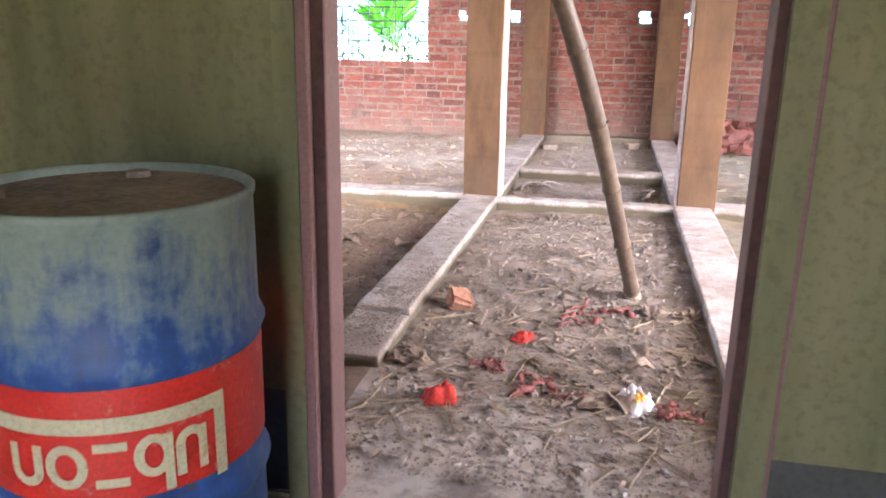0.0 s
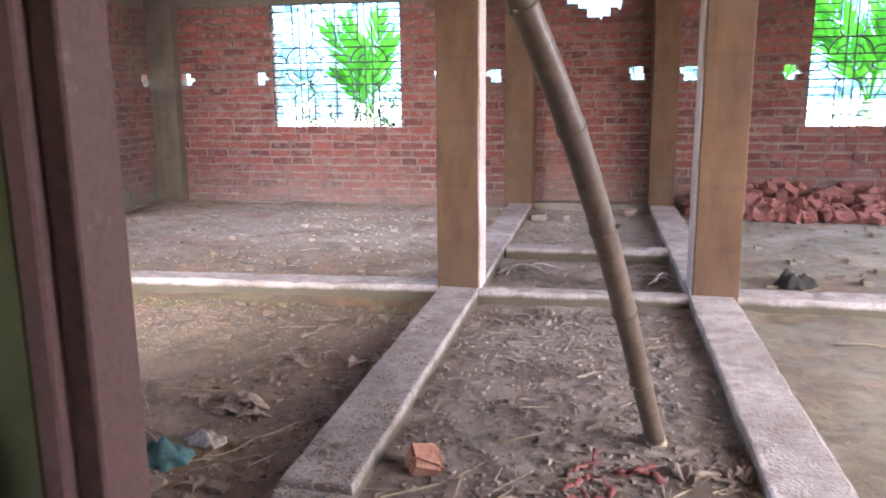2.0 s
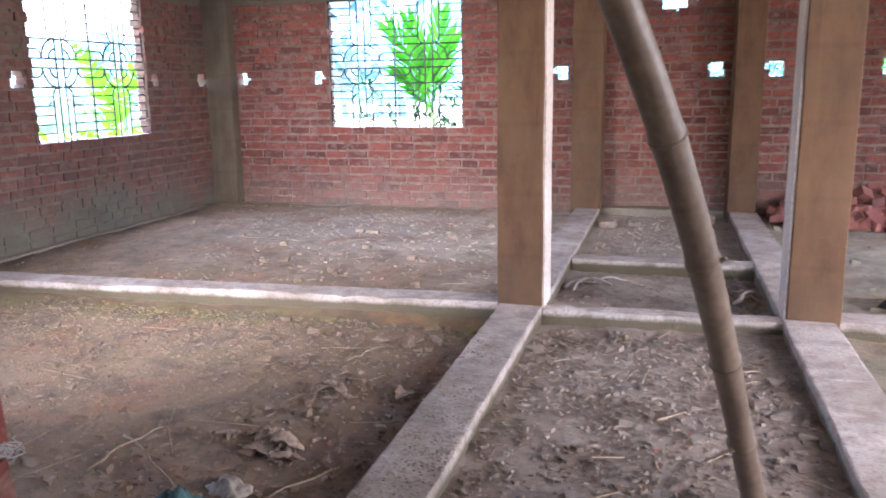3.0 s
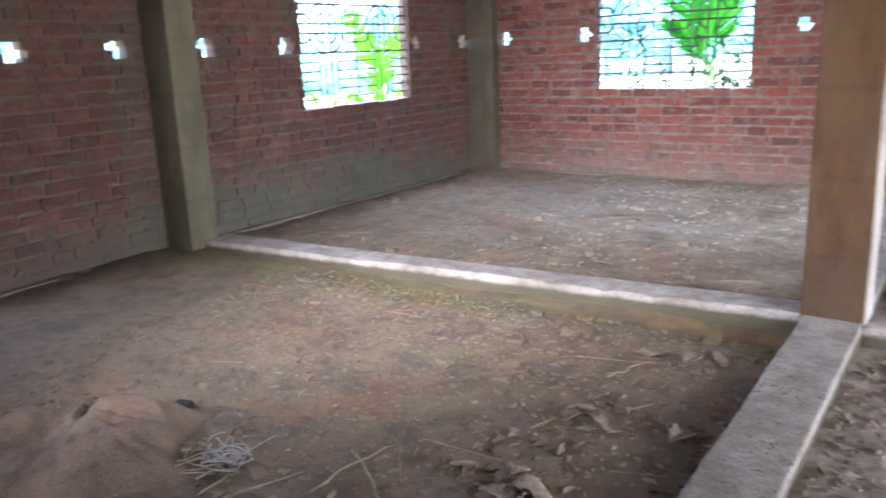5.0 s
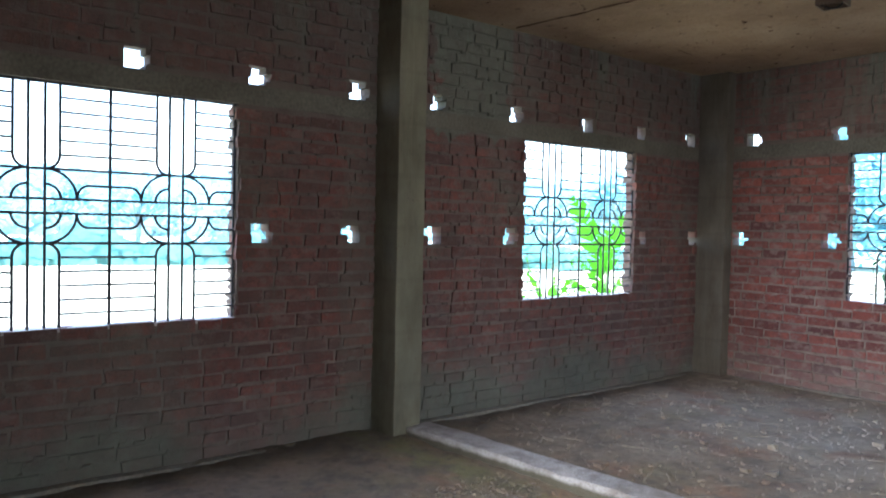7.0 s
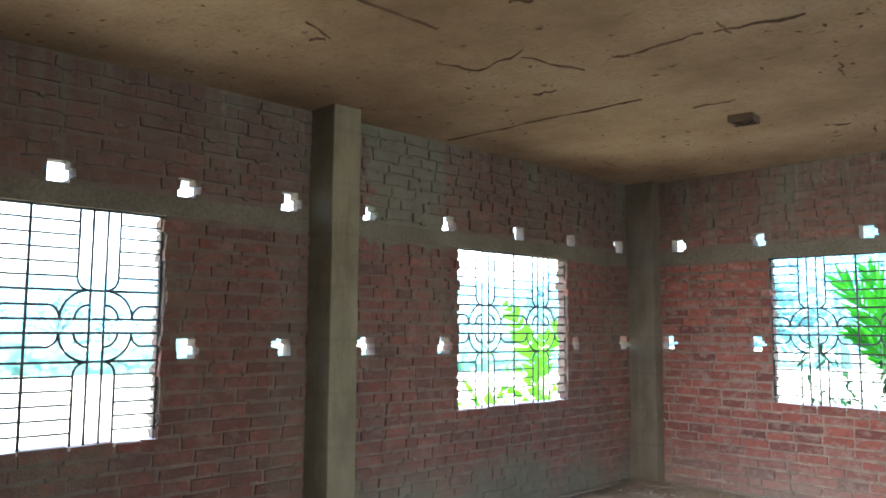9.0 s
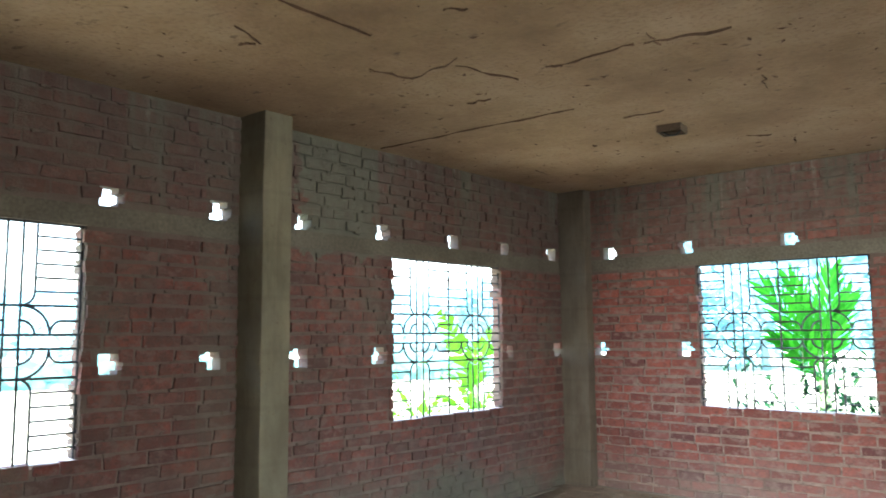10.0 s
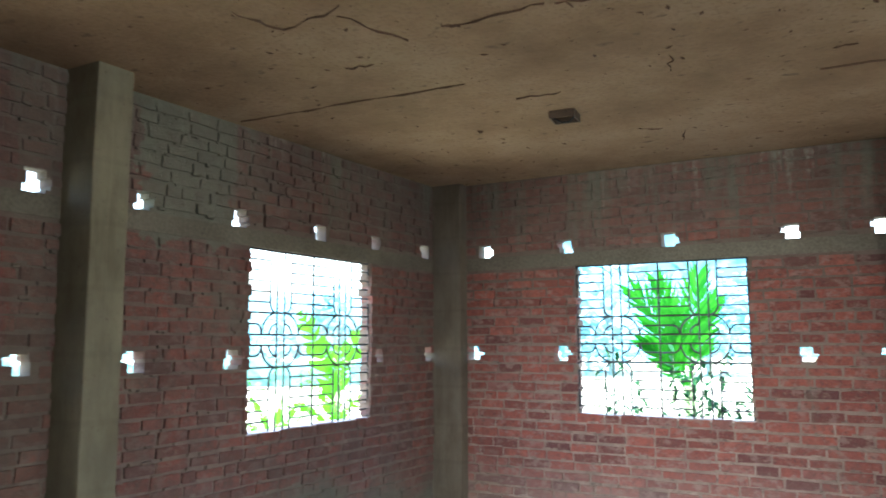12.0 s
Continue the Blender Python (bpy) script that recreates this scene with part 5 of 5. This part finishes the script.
    stroke([(-89.8, 0.456), (-89.8, 0.504)], 0.017)


build_drum()


# ---------------------------------------------------------------- bamboo prop
def build_bamboo():
    b = thing("bamboo_prop", "long brown bamboo pole leaning up to the slab from the earth", "bamboo pole", Matrix.Translation((0.385, 3.70, 0)))
    rng = random.Random(51)

    def place(z):
        """The pole's middle at a height: it leans towards the door and bows a little."""
        return Vector((-0.26 * z + (0.069 * z * z - 0.059 * z ** 3 if z < 1.6 else -0.065 - 0.235 * (z - 1.6)), -0.60 * z, z))

    marks = [0.06, 0.30, 0.58, 0.86, 1.14, 1.42, 1.72, 2.02, 2.33, 2.62]
    n = 170
    zs = [-0.03 + (CEILING + 0.02) * k / n for k in range(n + 1)]
    rad = [0.0345 + 0.0045 * max(0, 1 - min(abs(z - m) for m in marks) / 0.016) - 0.001 * math.sin(z * 5) for z in zs]
    part("pole", tube(bmesh.new(), [place(z) for z in zs], rad, 20), M["bamboo"], b, smooth=True)
    for m in marks:
        c = place(m)
        way = (place(m + 0.01) - place(m - 0.01)).normalized()
        part("node", tube(bmesh.new(), [c - way * 0.003, c + way * 0.003], 0.0396, 20), M["node"], b, smooth=True)
        a = rng.uniform(0, 6.28)
        side = way.orthogonal().normalized()
        out = side * math.cos(a) + way.cross(side) * math.sin(a)
        part("bud", tube(bmesh.new(), [c + out * 0.03, c + out * 0.050 + way * 0.012], [0.008, 0.004], 6), M["node"], b)
    part("cut_end", tube(bmesh.new(), [place(-0.033), place(0.035)], 0.0352, 20), M["cutend"], b, "pale sawn foot")


build_bamboo()


# ---------------------------------------------------------------- brick pile and loose things
def lump(name, x, y, lx, ly, lz, mat, label, category, seed, turn=0.0, tilt=0.0, lift=0.0, group=""):
    rng = random.Random(seed)
    bm = fresh(-lx / 2, lx / 2, -ly / 2, ly / 2, 0, lz, bevel=min(lx, ly, lz) * 0.16)
    roughen(bm, min(lx, ly, lz) * 0.22, 9.0, seed)
    ob = part(name, bm, M[mat])
    ob.matrix_basis = pose(x, y, earth_level(x, y) - 0.008 + lift, tilt, tilt * 0.5, turn)
    return tagged(ob, label, category, group)


def build_pile():
    rng = random.Random(61)
    p = thing("brick_pile", "heap of loose red bricks and broken bats against the wall", "brick pile")
    meshes = []
    for k in range(10):
        full = rng.uniform(0.28, 0.65)
        pts, f = jitter_box(rng, 0.235 * full, 0.096, 0.07, 0.014)
        bm = bmesh.new()
        vs = [bm.verts.new(c) for c in pts]
        for q in f:
            bm.faces.new([vs[i] for i in q])
        bmesh.ops.bevel(bm, geom=list(bm.edges), offset=0.006, segments=1, affect="EDGES")
        meshes.append(mesh_of("brick", bm, M["loose"]))
    for k in range(290):
        x = rng.uniform(0.98, 3.1)
        f = (x - 0.98) / 2.12
        crest = 0.40 * min(1, 0.35 + 4 * f) * (1 - 0.35 * f) * (0.85 + 0.25 * noise.noise(Vector((x * 3, 0, 0))))
        y = rng.uniform(8.58, 9.18)
        slope = (y - 8.58) / 0.6
        top = crest * min(1.0, 0.15 + slope * 1.15)
        z = top * rng.uniform(0.45, 1.0) if rng.random() < 0.8 else top * rng.uniform(0.0, 0.5)
        ob = new("brick", rng.choice(meshes))
        ob.matrix_basis = pose(x, y, max(0.05, z), rng.uniform(-40, 40), rng.uniform(-35, 35), rng.uniform(0, 180))
        ob.parent = p


build_pile()
BAT = jitter_box(random.Random(8), 0.105, 0.085, 0.075, 0.022)
bat = bmesh.new()
bat_corners = [bat.verts.new(c) for c in BAT[0]]
for face in BAT[1]:
    bat.faces.new([bat_corners[i] for i in face])
bmesh.ops.bevel(bat, geom=list(bat.edges), offset=0.015, segments=3, affect="EDGES")
roughen(bat, 0.008, 30.0, 3)
bat_ob = part("brick_bat", bat, M["bat"])
bat_ob.matrix_basis = pose(-0.375, 3.37, 0.036, 22, 12, 35)
tagged(bat_ob, "broken orange-red brick bat lying in the earth", "brick")
lump("stone", -0.44, 8.5, 0.16, 0.12, 0.07, "grit", "pale stone in the hall pit", "stone", 5, 12, group="stones")
lump("stone", -0.20, 8.62, 0.10, 0.08, 0.05, "grit", "pale stone in the hall pit", "stone", 6, 52, group="stones")
lump("stone", 0.42, 8.9, 0.14, 0.10, 0.08, "deadleaf", "brown clod in the hall pit", "stone", 7, 20, group="stones")


def crumple(name, x, y, rx, ry, h, mat, label, category, seed, turn=0.0, segments=16):
    """A crumpled sheet lying on the earth: ruffled, with an uneven edge."""
    rng = random.Random(seed)
    bm = bmesh.new()
    bmesh.ops.create_grid(bm, x_segments=segments, y_segments=segments, size=1.0)
    for v in bm.verts:
        a, b = v.co.x, v.co.y
        k = 1 + 0.45 * noise.noise(Vector((a * 1.9, b * 1.9, seed))) * max(abs(a), abs(b))
        q = Vector((a * 2.6 + seed, b * 2.6, seed * 0.7))
        f = 0.30 + 0.9 * abs(noise.noise(q * 0.6)) + 0.30 * abs(noise.noise(q * 1.7))
        edge = max(abs(a), abs(b))
        r = math.sqrt(1 - 0.42 * min(a * a, b * b))
        v.co = Vector((a * rx * k * r, b * ry * k * r, h * f * (1.0 - edge ** 2.5)))
    ob = part(name, bm, M[mat], smooth=True)
    solid = ob.modifiers.new("thickness", "SOLIDIFY")
    solid.thickness = 0.003
    ob.matrix_basis = pose(x, y, earth_level(x, y) + 0.002, 0, 0, turn)
    return tagged(ob, label, category)


def tatters(name, x, y, reach, count, mat, label, seed):
    """A torn rag: thin twisted strips tangled on the earth."""
    rng = random.Random(seed)
    rag = thing(name, label, "rag", pose(x, y, 0))
    for k in range(count):
        bm = bmesh.new()
        a = rng.uniform(0, 6.28)
        px, py = rng.uniform(-1, 1) * reach * 0.5, rng.uniform(-1, 1) * reach * 0.3
        width, last = rng.uniform(0.007, 0.019), None
        for i in range(9):
            a += rng.uniform(-0.7, 0.7)
            px, py = px + math.cos(a) * reach * 0.13, py + math.sin(a) * reach * 0.10
            z = earth_level(x + px, y + py) + 0.004 + 0.022 * abs(math.sin(i * 1.1 + k)) * rng.uniform(0.3, 1.0)
            roll = rng.uniform(-0.9, 0.9)
            side = Vector((-math.sin(a) * math.cos(roll), math.cos(a) * math.cos(roll), math.sin(roll))) * width
            row = (bm.verts.new(Vector((px, py, z)) - side), bm.verts.new(Vector((px, py, z)) + side))
            if last:
                bm.faces.new((last[0], last[1], row[1], row[0]))
            last = row
        part("strip", bm, M[mat], rag, smooth=True).modifiers.new("thickness", "SOLIDIFY").thickness = 0.0015
    return rag


crumple("charred_lump", 1.36, 6.12, 0.12, 0.09, 0.13, "black", "black charred lump on the earth", "lump", 13.0, 30)
crumple("red_rag", -0.262, 2.44, 0.06, 0.05, 0.075, "ragred", "bright red crumpled cloth scrap on the earth", "rag", 1.0, 20)
tatters("red_rag", 0.02, 2.58, 0.13, 7, "ragpink", "torn faded red cloth in strips on the earth", 2)
crumple("red_rag", -0.06, 3.05, 0.05, 0.04, 0.04, "ragred", "small red cloth scrap on the earth", "rag", 3.0, 70)
tatters("red_rag", 0.14, 3.38, 0.19, 8, "ragpink", "torn faded red cloth strips trodden in the earth", 4)
foil = crumple("snack_wrapper", 0.375, 2.56, 0.065, 0.07, 0.085, "foil", "crumpled silver and orange snack wrapper on the earth", "wrapper", 5.0, 40)
tatters("cloth_scrap", 0.50, 2.52, 0.08, 9, "ragpink", "dull pink torn cloth scrap on the earth", 6)
tatters("cloth_scrap", -0.14, 2.72, 0.07, 6, "ragpink", "dull pink torn cloth scrap on the earth", 16)
crumple("cloth_scrap", -1.27, 3.26, 0.10, 0.07, 0.10, "ragteal", "dull dark grey-teal crumpled cloth scrap on the earth", "rag", 7.0, 15)
crumple("paper_scrap", -1.19, 3.42, 0.085, 0.05, 0.045, "paper", "grey-brown torn paper scrap on the earth", "paper", 8.0, -20)
print_patch = crumple("print", 0.0, 0.0, 0.03, 0.025, 0.03, "orange", "orange print", "", 5.0)
print_patch.parent = foil
print_patch.matrix_basis = pose(-0.005, -0.02, 0.035)
del print_patch["label"]
if "category" in print_patch:
    del print_patch["category"]


def dry_leaf(x, y, length, turn, curl, seed):
    """One large fallen leaf, dry and curled along its rib."""
    rng = random.Random(seed)
    bm = bmesh.new()
    last = None
    for k in range(11):
        f = k / 10
        w = length * 0.24 * math.sin(math.pi * min(1, 0.06 + f * 0.94)) ** 0.8 * rng.uniform(0.8, 1.15) + 0.002
        rib = length * (0.10 * math.sin(math.pi * f) * curl + 0.06 * f * f)
        row = [bm.verts.new(((f - 0.5) * length, w * q, max(0.0, rib + abs(q) * w * curl * rng.uniform(0.4, 1.1)))) for q in (-1, -0.5, 0, 0.5, 1)]
        if last:
            for a in range(4):
                bm.faces.new((last[a], last[a + 1], row[a + 1], row[a]))
        last = row
    ob = part("dry_leaf", bm, M["deadleaf"], smooth=True)
    ob.modifiers.new("thickness", "SOLIDIFY").thickness = 0.0015
    ob.matrix_basis = pose(x, y, earth_level(x, y) + 0.004, rng.uniform(-12, 12), rng.uniform(-10, 10), turn)
    tagged(ob, "large curled dry brown leaf on the earth", "leaf", "fallen leaves")


leaf_rng = random.Random(95)
for cx, cy, spread, count in ((-1.25, 3.72, 0.16, 11), (-0.43, 2.72, 0.08, 6), (0.30, 2.54, 0.10, 6), (0.55, 3.45, 0.10, 6), (-1.05, 4.3, 0.25, 5), (-1.1, 5.0, 0.2, 4), (0.5, 2.9, 0.15, 3)):
    for k in range(count):
        dry_leaf(cx + leaf_rng.uniform(-1, 1) * spread, cy + leaf_rng.uniform(-1, 1) * spread * 0.6, leaf_rng.uniform(0.07, 0.15), leaf_rng.uniform(0, 360), leaf_rng.uniform(0.3, 1.2), leaf_rng.randint(0, 9999))


def build_sack():
    """An empty jute sack thrown down: a rumpled sheet, hollow in the middle, its ends bunched higher."""
    bm = bmesh.new()
    bmesh.ops.create_grid(bm, x_segments=90, y_segments=50, size=1.0)
    for v in bm.verts:
        a, b = v.co.x, v.co.y
        p = Vector((a * 1.6, b * 1.1, 2.7))
        ridge = 1 - abs(noise.noise(p * 1.5)) * 2.2
        crease = 1 - abs(noise.noise(Vector((a * 5.5 + b * 1.5, b * 3.0, 8.1)))) * 2.0
        rim = max(abs(a) ** 4, abs(b) ** 4)
        mound = 0.15 * math.exp(-((a - 0.62) / 0.30) ** 2 - ((b + 0.05) / 0.75) ** 2)
        back = 0.10 * math.exp(-((b - 0.62) / 0.22) ** 2) * (1.0 if a < 0.3 else 0.5)
        end = 0.13 * math.exp(-((a + 0.82) / 0.13) ** 2)
        front = 0.07 * math.exp(-((b + 0.70) / 0.2) ** 2) * max(0.0, 0.4 - a)
        body = (0.035 + mound + back + end + front) * (1 - rim)
        out = 1 + 0.16 * noise.noise(Vector((a * 2.2, b * 2.2, 5.0)))
        v.co = Vector((a * 0.60 * out, b * 0.30 * out + 0.05 * math.sin(a * 2.4), max(0.004, body * (0.80 + 0.25 * ridge) + 0.022 * crease * (1 - rim) + 0.012 * (1 - abs(noise.noise(Vector((a * 13, b * 9, 1.7)))) * 3) * (1 - rim))))
    sack = part("sack", bm, M["jute"], smooth=True)
    sack.modifiers.new("thickness", "SOLIDIFY").thickness = 0.006
    sack.matrix_basis = pose(-2.70, 3.03, -0.01, 0, 0, 41)
    rng = random.Random(12)
    bm = bmesh.new()
    for k in range(9):
        y = rng.uniform(-0.20, -0.02)
        a = rng.uniform(-0.8, 0.8)
        pts = [(0.56, y, 0.03), (0.60 + 0.05 * math.cos(a), y + 0.05 * math.sin(a), rng.uniform(0.02, 0.07)), (0.62 + rng.uniform(0.05, 0.13) * math.cos(a), y + 0.12 * math.sin(a), rng.uniform(0.008, 0.03))]
        tube(bm, pts, [0.0022, 0.0018, 0.0012], 4)
    part("fringe", bm, M["straw"], sack, "frayed pale strands")
    tagged(sack, "empty brown jute sack thrown down rumpled on the earth", "sack")


build_sack()
lump("stone", -2.54, 3.60, 0.07, 0.05, 0.045, "black", "small dark clod beside a sack", "stone", 9, 30, group="stones")


def string_tangle(x, y, seed):
    """A frayed knot of pale plastic string: loose loops over one another."""
    rng = random.Random(seed)
    t = thing("string_tangle", "frayed tangle of pale grey plastic string beside a sack", "string", pose(x, y, earth_level(x, y)))
    for k in range(16):
        a, r, tall = rng.uniform(0, 6.28), rng.uniform(0.03, 0.09), rng.uniform(0.015, 0.06)
        cx, cy = rng.uniform(-0.05, 0.05), rng.uniform(-0.04, 0.04)
        pts = [(cx + r * math.cos(a + i * 0.42) * (1 + 0.2 * rng.uniform(-1, 1)), cy + 0.7 * r * math.sin(a + i * 0.42), 0.004 + tall * abs(math.sin(i * 0.5 + k))) for i in range(11)]
        part("strand", tube(bmesh.new(), pts, rng.uniform(0.0014, 0.0028), 4), M["ash"], t)


string_tangle(-2.11, 3.42, 15)


def twig(x0, y0, x1, y1, r, seed, mat="straw", label="dry pale twig lying on the earth", lift=0.012):
    rng = random.Random(seed)
    pts = []
    for k in range(9):
        f = k / 8
        x, y = x0 + (x1 - x0) * f + rng.uniform(-0.012, 0.012), y0 + (y1 - y0) * f + rng.uniform(-0.012, 0.012)
        pts.append((x, y, earth_level(x, y) + r + lift * math.sin(math.pi * f)))
    ob = part("twig", tube(bmesh.new(), pts, [r * (1 - 0.5 * k / 8) for k in range(9)], 6), M[mat], smooth=True)
    return tagged(ob, label, "twig", "twigs")


for k, (a, b, c, d, r) in enumerate([(-1.76, 3.66, -1.27, 3.31, 0.008), (-1.72, 3.42, -1.66, 3.75, 0.007), (-0.90, 3.63, -1.12, 3.30, 0.007), (-1.12, 3.30, -1.30, 3.18, 0.006), (-1.32, 4.62, -1.18, 4.84, 0.008),
                                     (-0.55, 6.32, -0.36, 6.50, 0.012), (-0.50, 6.42, -0.30, 6.44, 0.010), (0.50, 6.10, 0.62, 6.28, 0.012), (0.46, 6.26, 0.60, 6.14, 0.010), (0.52, 2.62, 0.66, 2.78, 0.006),
                                     (-0.10, 2.42, -0.02, 2.36, 0.012), (-0.55, 2.30, -0.24, 2.44, 0.006), (0.10, 2.62, 0.36, 2.62, 0.005), (1.25, 6.25, 1.5, 6.4, 0.01), (1.3, 5.0, 1.7, 4.9, 0.01), (0.42, 3.4, 0.62, 3.2, 0.006), (-2.05, 3.36, -1.9, 3.28, 0.008), (-2.0, 3.24, -1.98, 3.4, 0.007)]):
    twig(a, b, c, d, r * 0.65, 100 + k)
for k, (a, b, c, d, r) in enumerate([(-0.52, 6.28, -0.30, 6.52, 0.013), (-0.50, 6.46, -0.24, 6.40, 0.011), (-0.46, 6.22, -0.40, 6.56, 0.010), (-0.36, 6.42, -0.16, 6.56, 0.009), (0.48, 6.08, 0.62, 6.34, 0.012), (0.44, 6.30, 0.63, 6.16, 0.010)]):
    twig(a, b, c, d, r, 140 + k, "ash", "bleached pale stick lying in the hall pit", 0.03)


def litter(name, label, category, count, regions, build, material, seed, level=earth_level):
    """Loose small stuff strewn over the earth, joined."""
    rng = random.Random(seed)
    pieces = []
    for k in range(count):
        x0, x1, y0, y1 = rng.choice(regions)
        x, y = rng.uniform(x0, x1), rng.uniform(y0, y1)
        pieces.append(build(rng, x, y, level(x, y)))
    tagged(joined(name, pieces, material), label, category, kind="stuff")


def clod(rng, x, y, z):
    s = rng.choice((0.003, 0.004, 0.005, 0.007, 0.011)) * rng.uniform(0.7, 1.4)
    p, f = jitter_box(rng, s * 1.5, s * 1.2, s, s * 0.3)
    a = rng.uniform(0, 6.28)
    return [(x + u * math.cos(a) - v * math.sin(a), y + u * math.sin(a) + v * math.cos(a), z + w + s * 0.25) for u, v, w in p], f


def grit(rng, x, y, z):
    s = rng.uniform(0.002, 0.007)
    p, f = jitter_box(rng, s * 1.4, s * 1.1, s * 0.8, s * 0.3)
    return [(x + u, y + v, z + w + s * 0.2) for u, v, w in p], f


def big_clod(rng, x, y, z):
    s = rng.uniform(0.015, 0.04)
    p, f = jitter_box(rng, s * 1.6, s * 1.3, s * 0.8, s * 0.35)
    return [(x + u, y + v, z + w + s * 0.2) for u, v, w in p], f


def leaf(rng, x, y, z):
    s = rng.uniform(0.012, 0.034)
    a = rng.uniform(0, 6.28)
    ca, sa = math.cos(a), math.sin(a)
    p = [(-1, 0, 0), (-0.3, -0.42, 0.25), (0.5, -0.35, 0.3), (1, 0, 0.1), (0.5, 0.35, 0.35), (-0.3, 0.42, 0.2), (0, 0, 0.05)]
    return [(x + s * (u * ca - v * sa), y + s * (u * sa + v * ca), z + 0.004 + s * w * rng.uniform(0.4, 1.3)) for u, v, w in p], [(0, 1, 6), (1, 2, 6), (2, 3, 6), (3, 4, 6), (4, 5, 6), (5, 0, 6)]


def stalk(rng, x, y, z):
    s, r = rng.uniform(0.05, 0.16), rng.uniform(0.001, 0.0022)
    a = rng.uniform(0, 6.28)
    dx, dy = math.cos(a) * s, math.sin(a) * s
    nx, ny = -math.sin(a) * r, math.cos(a) * r
    h = rng.uniform(0.006, 0.02)
    p = [(x - dx + nx, y - dy + ny, z + 0.004), (x - dx - nx, y - dy - ny, z + 0.004), (x - dx, y - dy, z + 0.004 + 2 * r), (x + dx + nx, y + dy + ny, z + h), (x + dx - nx, y + dy - ny, z + h), (x + dx, y + dy, z + h + 2 * r)]
    return p, [(0, 1, 4, 3), (1, 2, 5, 4), (2, 0, 3, 5), (0, 2, 1), (3, 4, 5)]


HALL_FRONT, SW, NW, NE = (-0.52, 0.66, 1.95, 5.45), (-3.6, -0.8, 2.2, 5.3), (-4.6, -0.8, 5.8, 9.1), (0.95, 3.0, 5.8, 8.6)
litter("soil_crumbs", "loose crumbs of dry soil", "soil", 17000, [SW, HALL_FRONT, HALL_FRONT, SW, SW, (-0.5, 0.62, 5.7, 9.2), NW], clod, M["earth"], 71)
litter("beam_grit", "dry grit trodden over a concrete beam", "grit", 1400, [(-0.76, -0.55, 2.65, 4.9), (-0.76, -0.55, 2.7, 4.0)], grit, M["grit"], 77, lambda x, y: BEAM_TOP - 0.002)
litter("soil_flakes", "flat flakes of dried clay", "soil", 220, [SW, (-0.52, 0.66, 3.2, 5.4)], big_clod, M["earth"], 78, lambda x, y: earth_level(x, y) - 0.012)
litter("pale_chips", "pale chips of mortar and stone", "chips", 200, [HALL_FRONT, SW, SW, NW, NE], clod, M["straw"], 74)
litter("brick_chips", "red chips of broken brick", "chips", 90, [HALL_FRONT, (-1.2, -0.8, 3.5, 5.4), NE], clod, M["loose"], 75)
litter("dark_clods", "dark clods of clay", "soil", 260, [NW, NE, SW], big_clod, M["earth"], 76)
litter("dead_leaves", "scattered dry brown leaves", "leaves", 420, [HALL_FRONT, HALL_FRONT, SW, (-1.6, -0.8, 3.2, 5.3), (-0.5, 0.6, 2.3, 3.5)], leaf, M["deadleaf"], 72)
litter("door_straw", "tangled dry straw trodden inside the doorway", "straw", 90, [(0.38, 0.66, 2.12, 2.75), (0.38, 0.66, 2.12, 2.75), (0.5, 0.68, 2.9, 3.5), (-0.52, -0.2, 2.2, 2.55)], stalk, M["straw"], 79)
litter("fine_grit", "fine pale grit on the earth", "grit", 9000, [(-0.52, 0.66, 1.95, 3.2), HALL_FRONT, SW], grit, M["grit"], 80)
litter("straw_bits", "scattered bits of dry straw", "straw", 240, [HALL_FRONT, SW, (-0.5, 0.66, 2.1, 3.4), NE, NW], stalk, M["straw"], 73)


# ---------------------------------------------------------------- fan box in the slab
def ceiling_box():
    b = thing("ceiling_box", "dark square fan-hook box cast into the slab", "ceiling box", pose(-2.76, 7.42, CEILING, 0, 0, 8))
    s = 0.085
    for k, (x0, x1, y0, y1) in enumerate(((-s, s, -s, -s + 0.008), (-s, s, s - 0.008, s), (-s, -s + 0.008, -s + 0.008, s - 0.008), (s - 0.008, s, -s + 0.008, s - 0.008))):
        part("box_side", fresh(x0, x1, y0, y1, -0.050, 0.002), M["node"], b)
    part("box_back", fresh(-s + 0.008, s - 0.008, -s + 0.008, s - 0.008, -0.004, 0.002), M["black"], b)
    part("hook", tube(bmesh.new(), [(-0.075, 0, -0.03), (-0.02, 0.01, -0.06), (0.03, 0, -0.062), (0.075, -0.01, -0.03)], 0.006, 6), M["iron"], b, smooth=True)


ceiling_box()
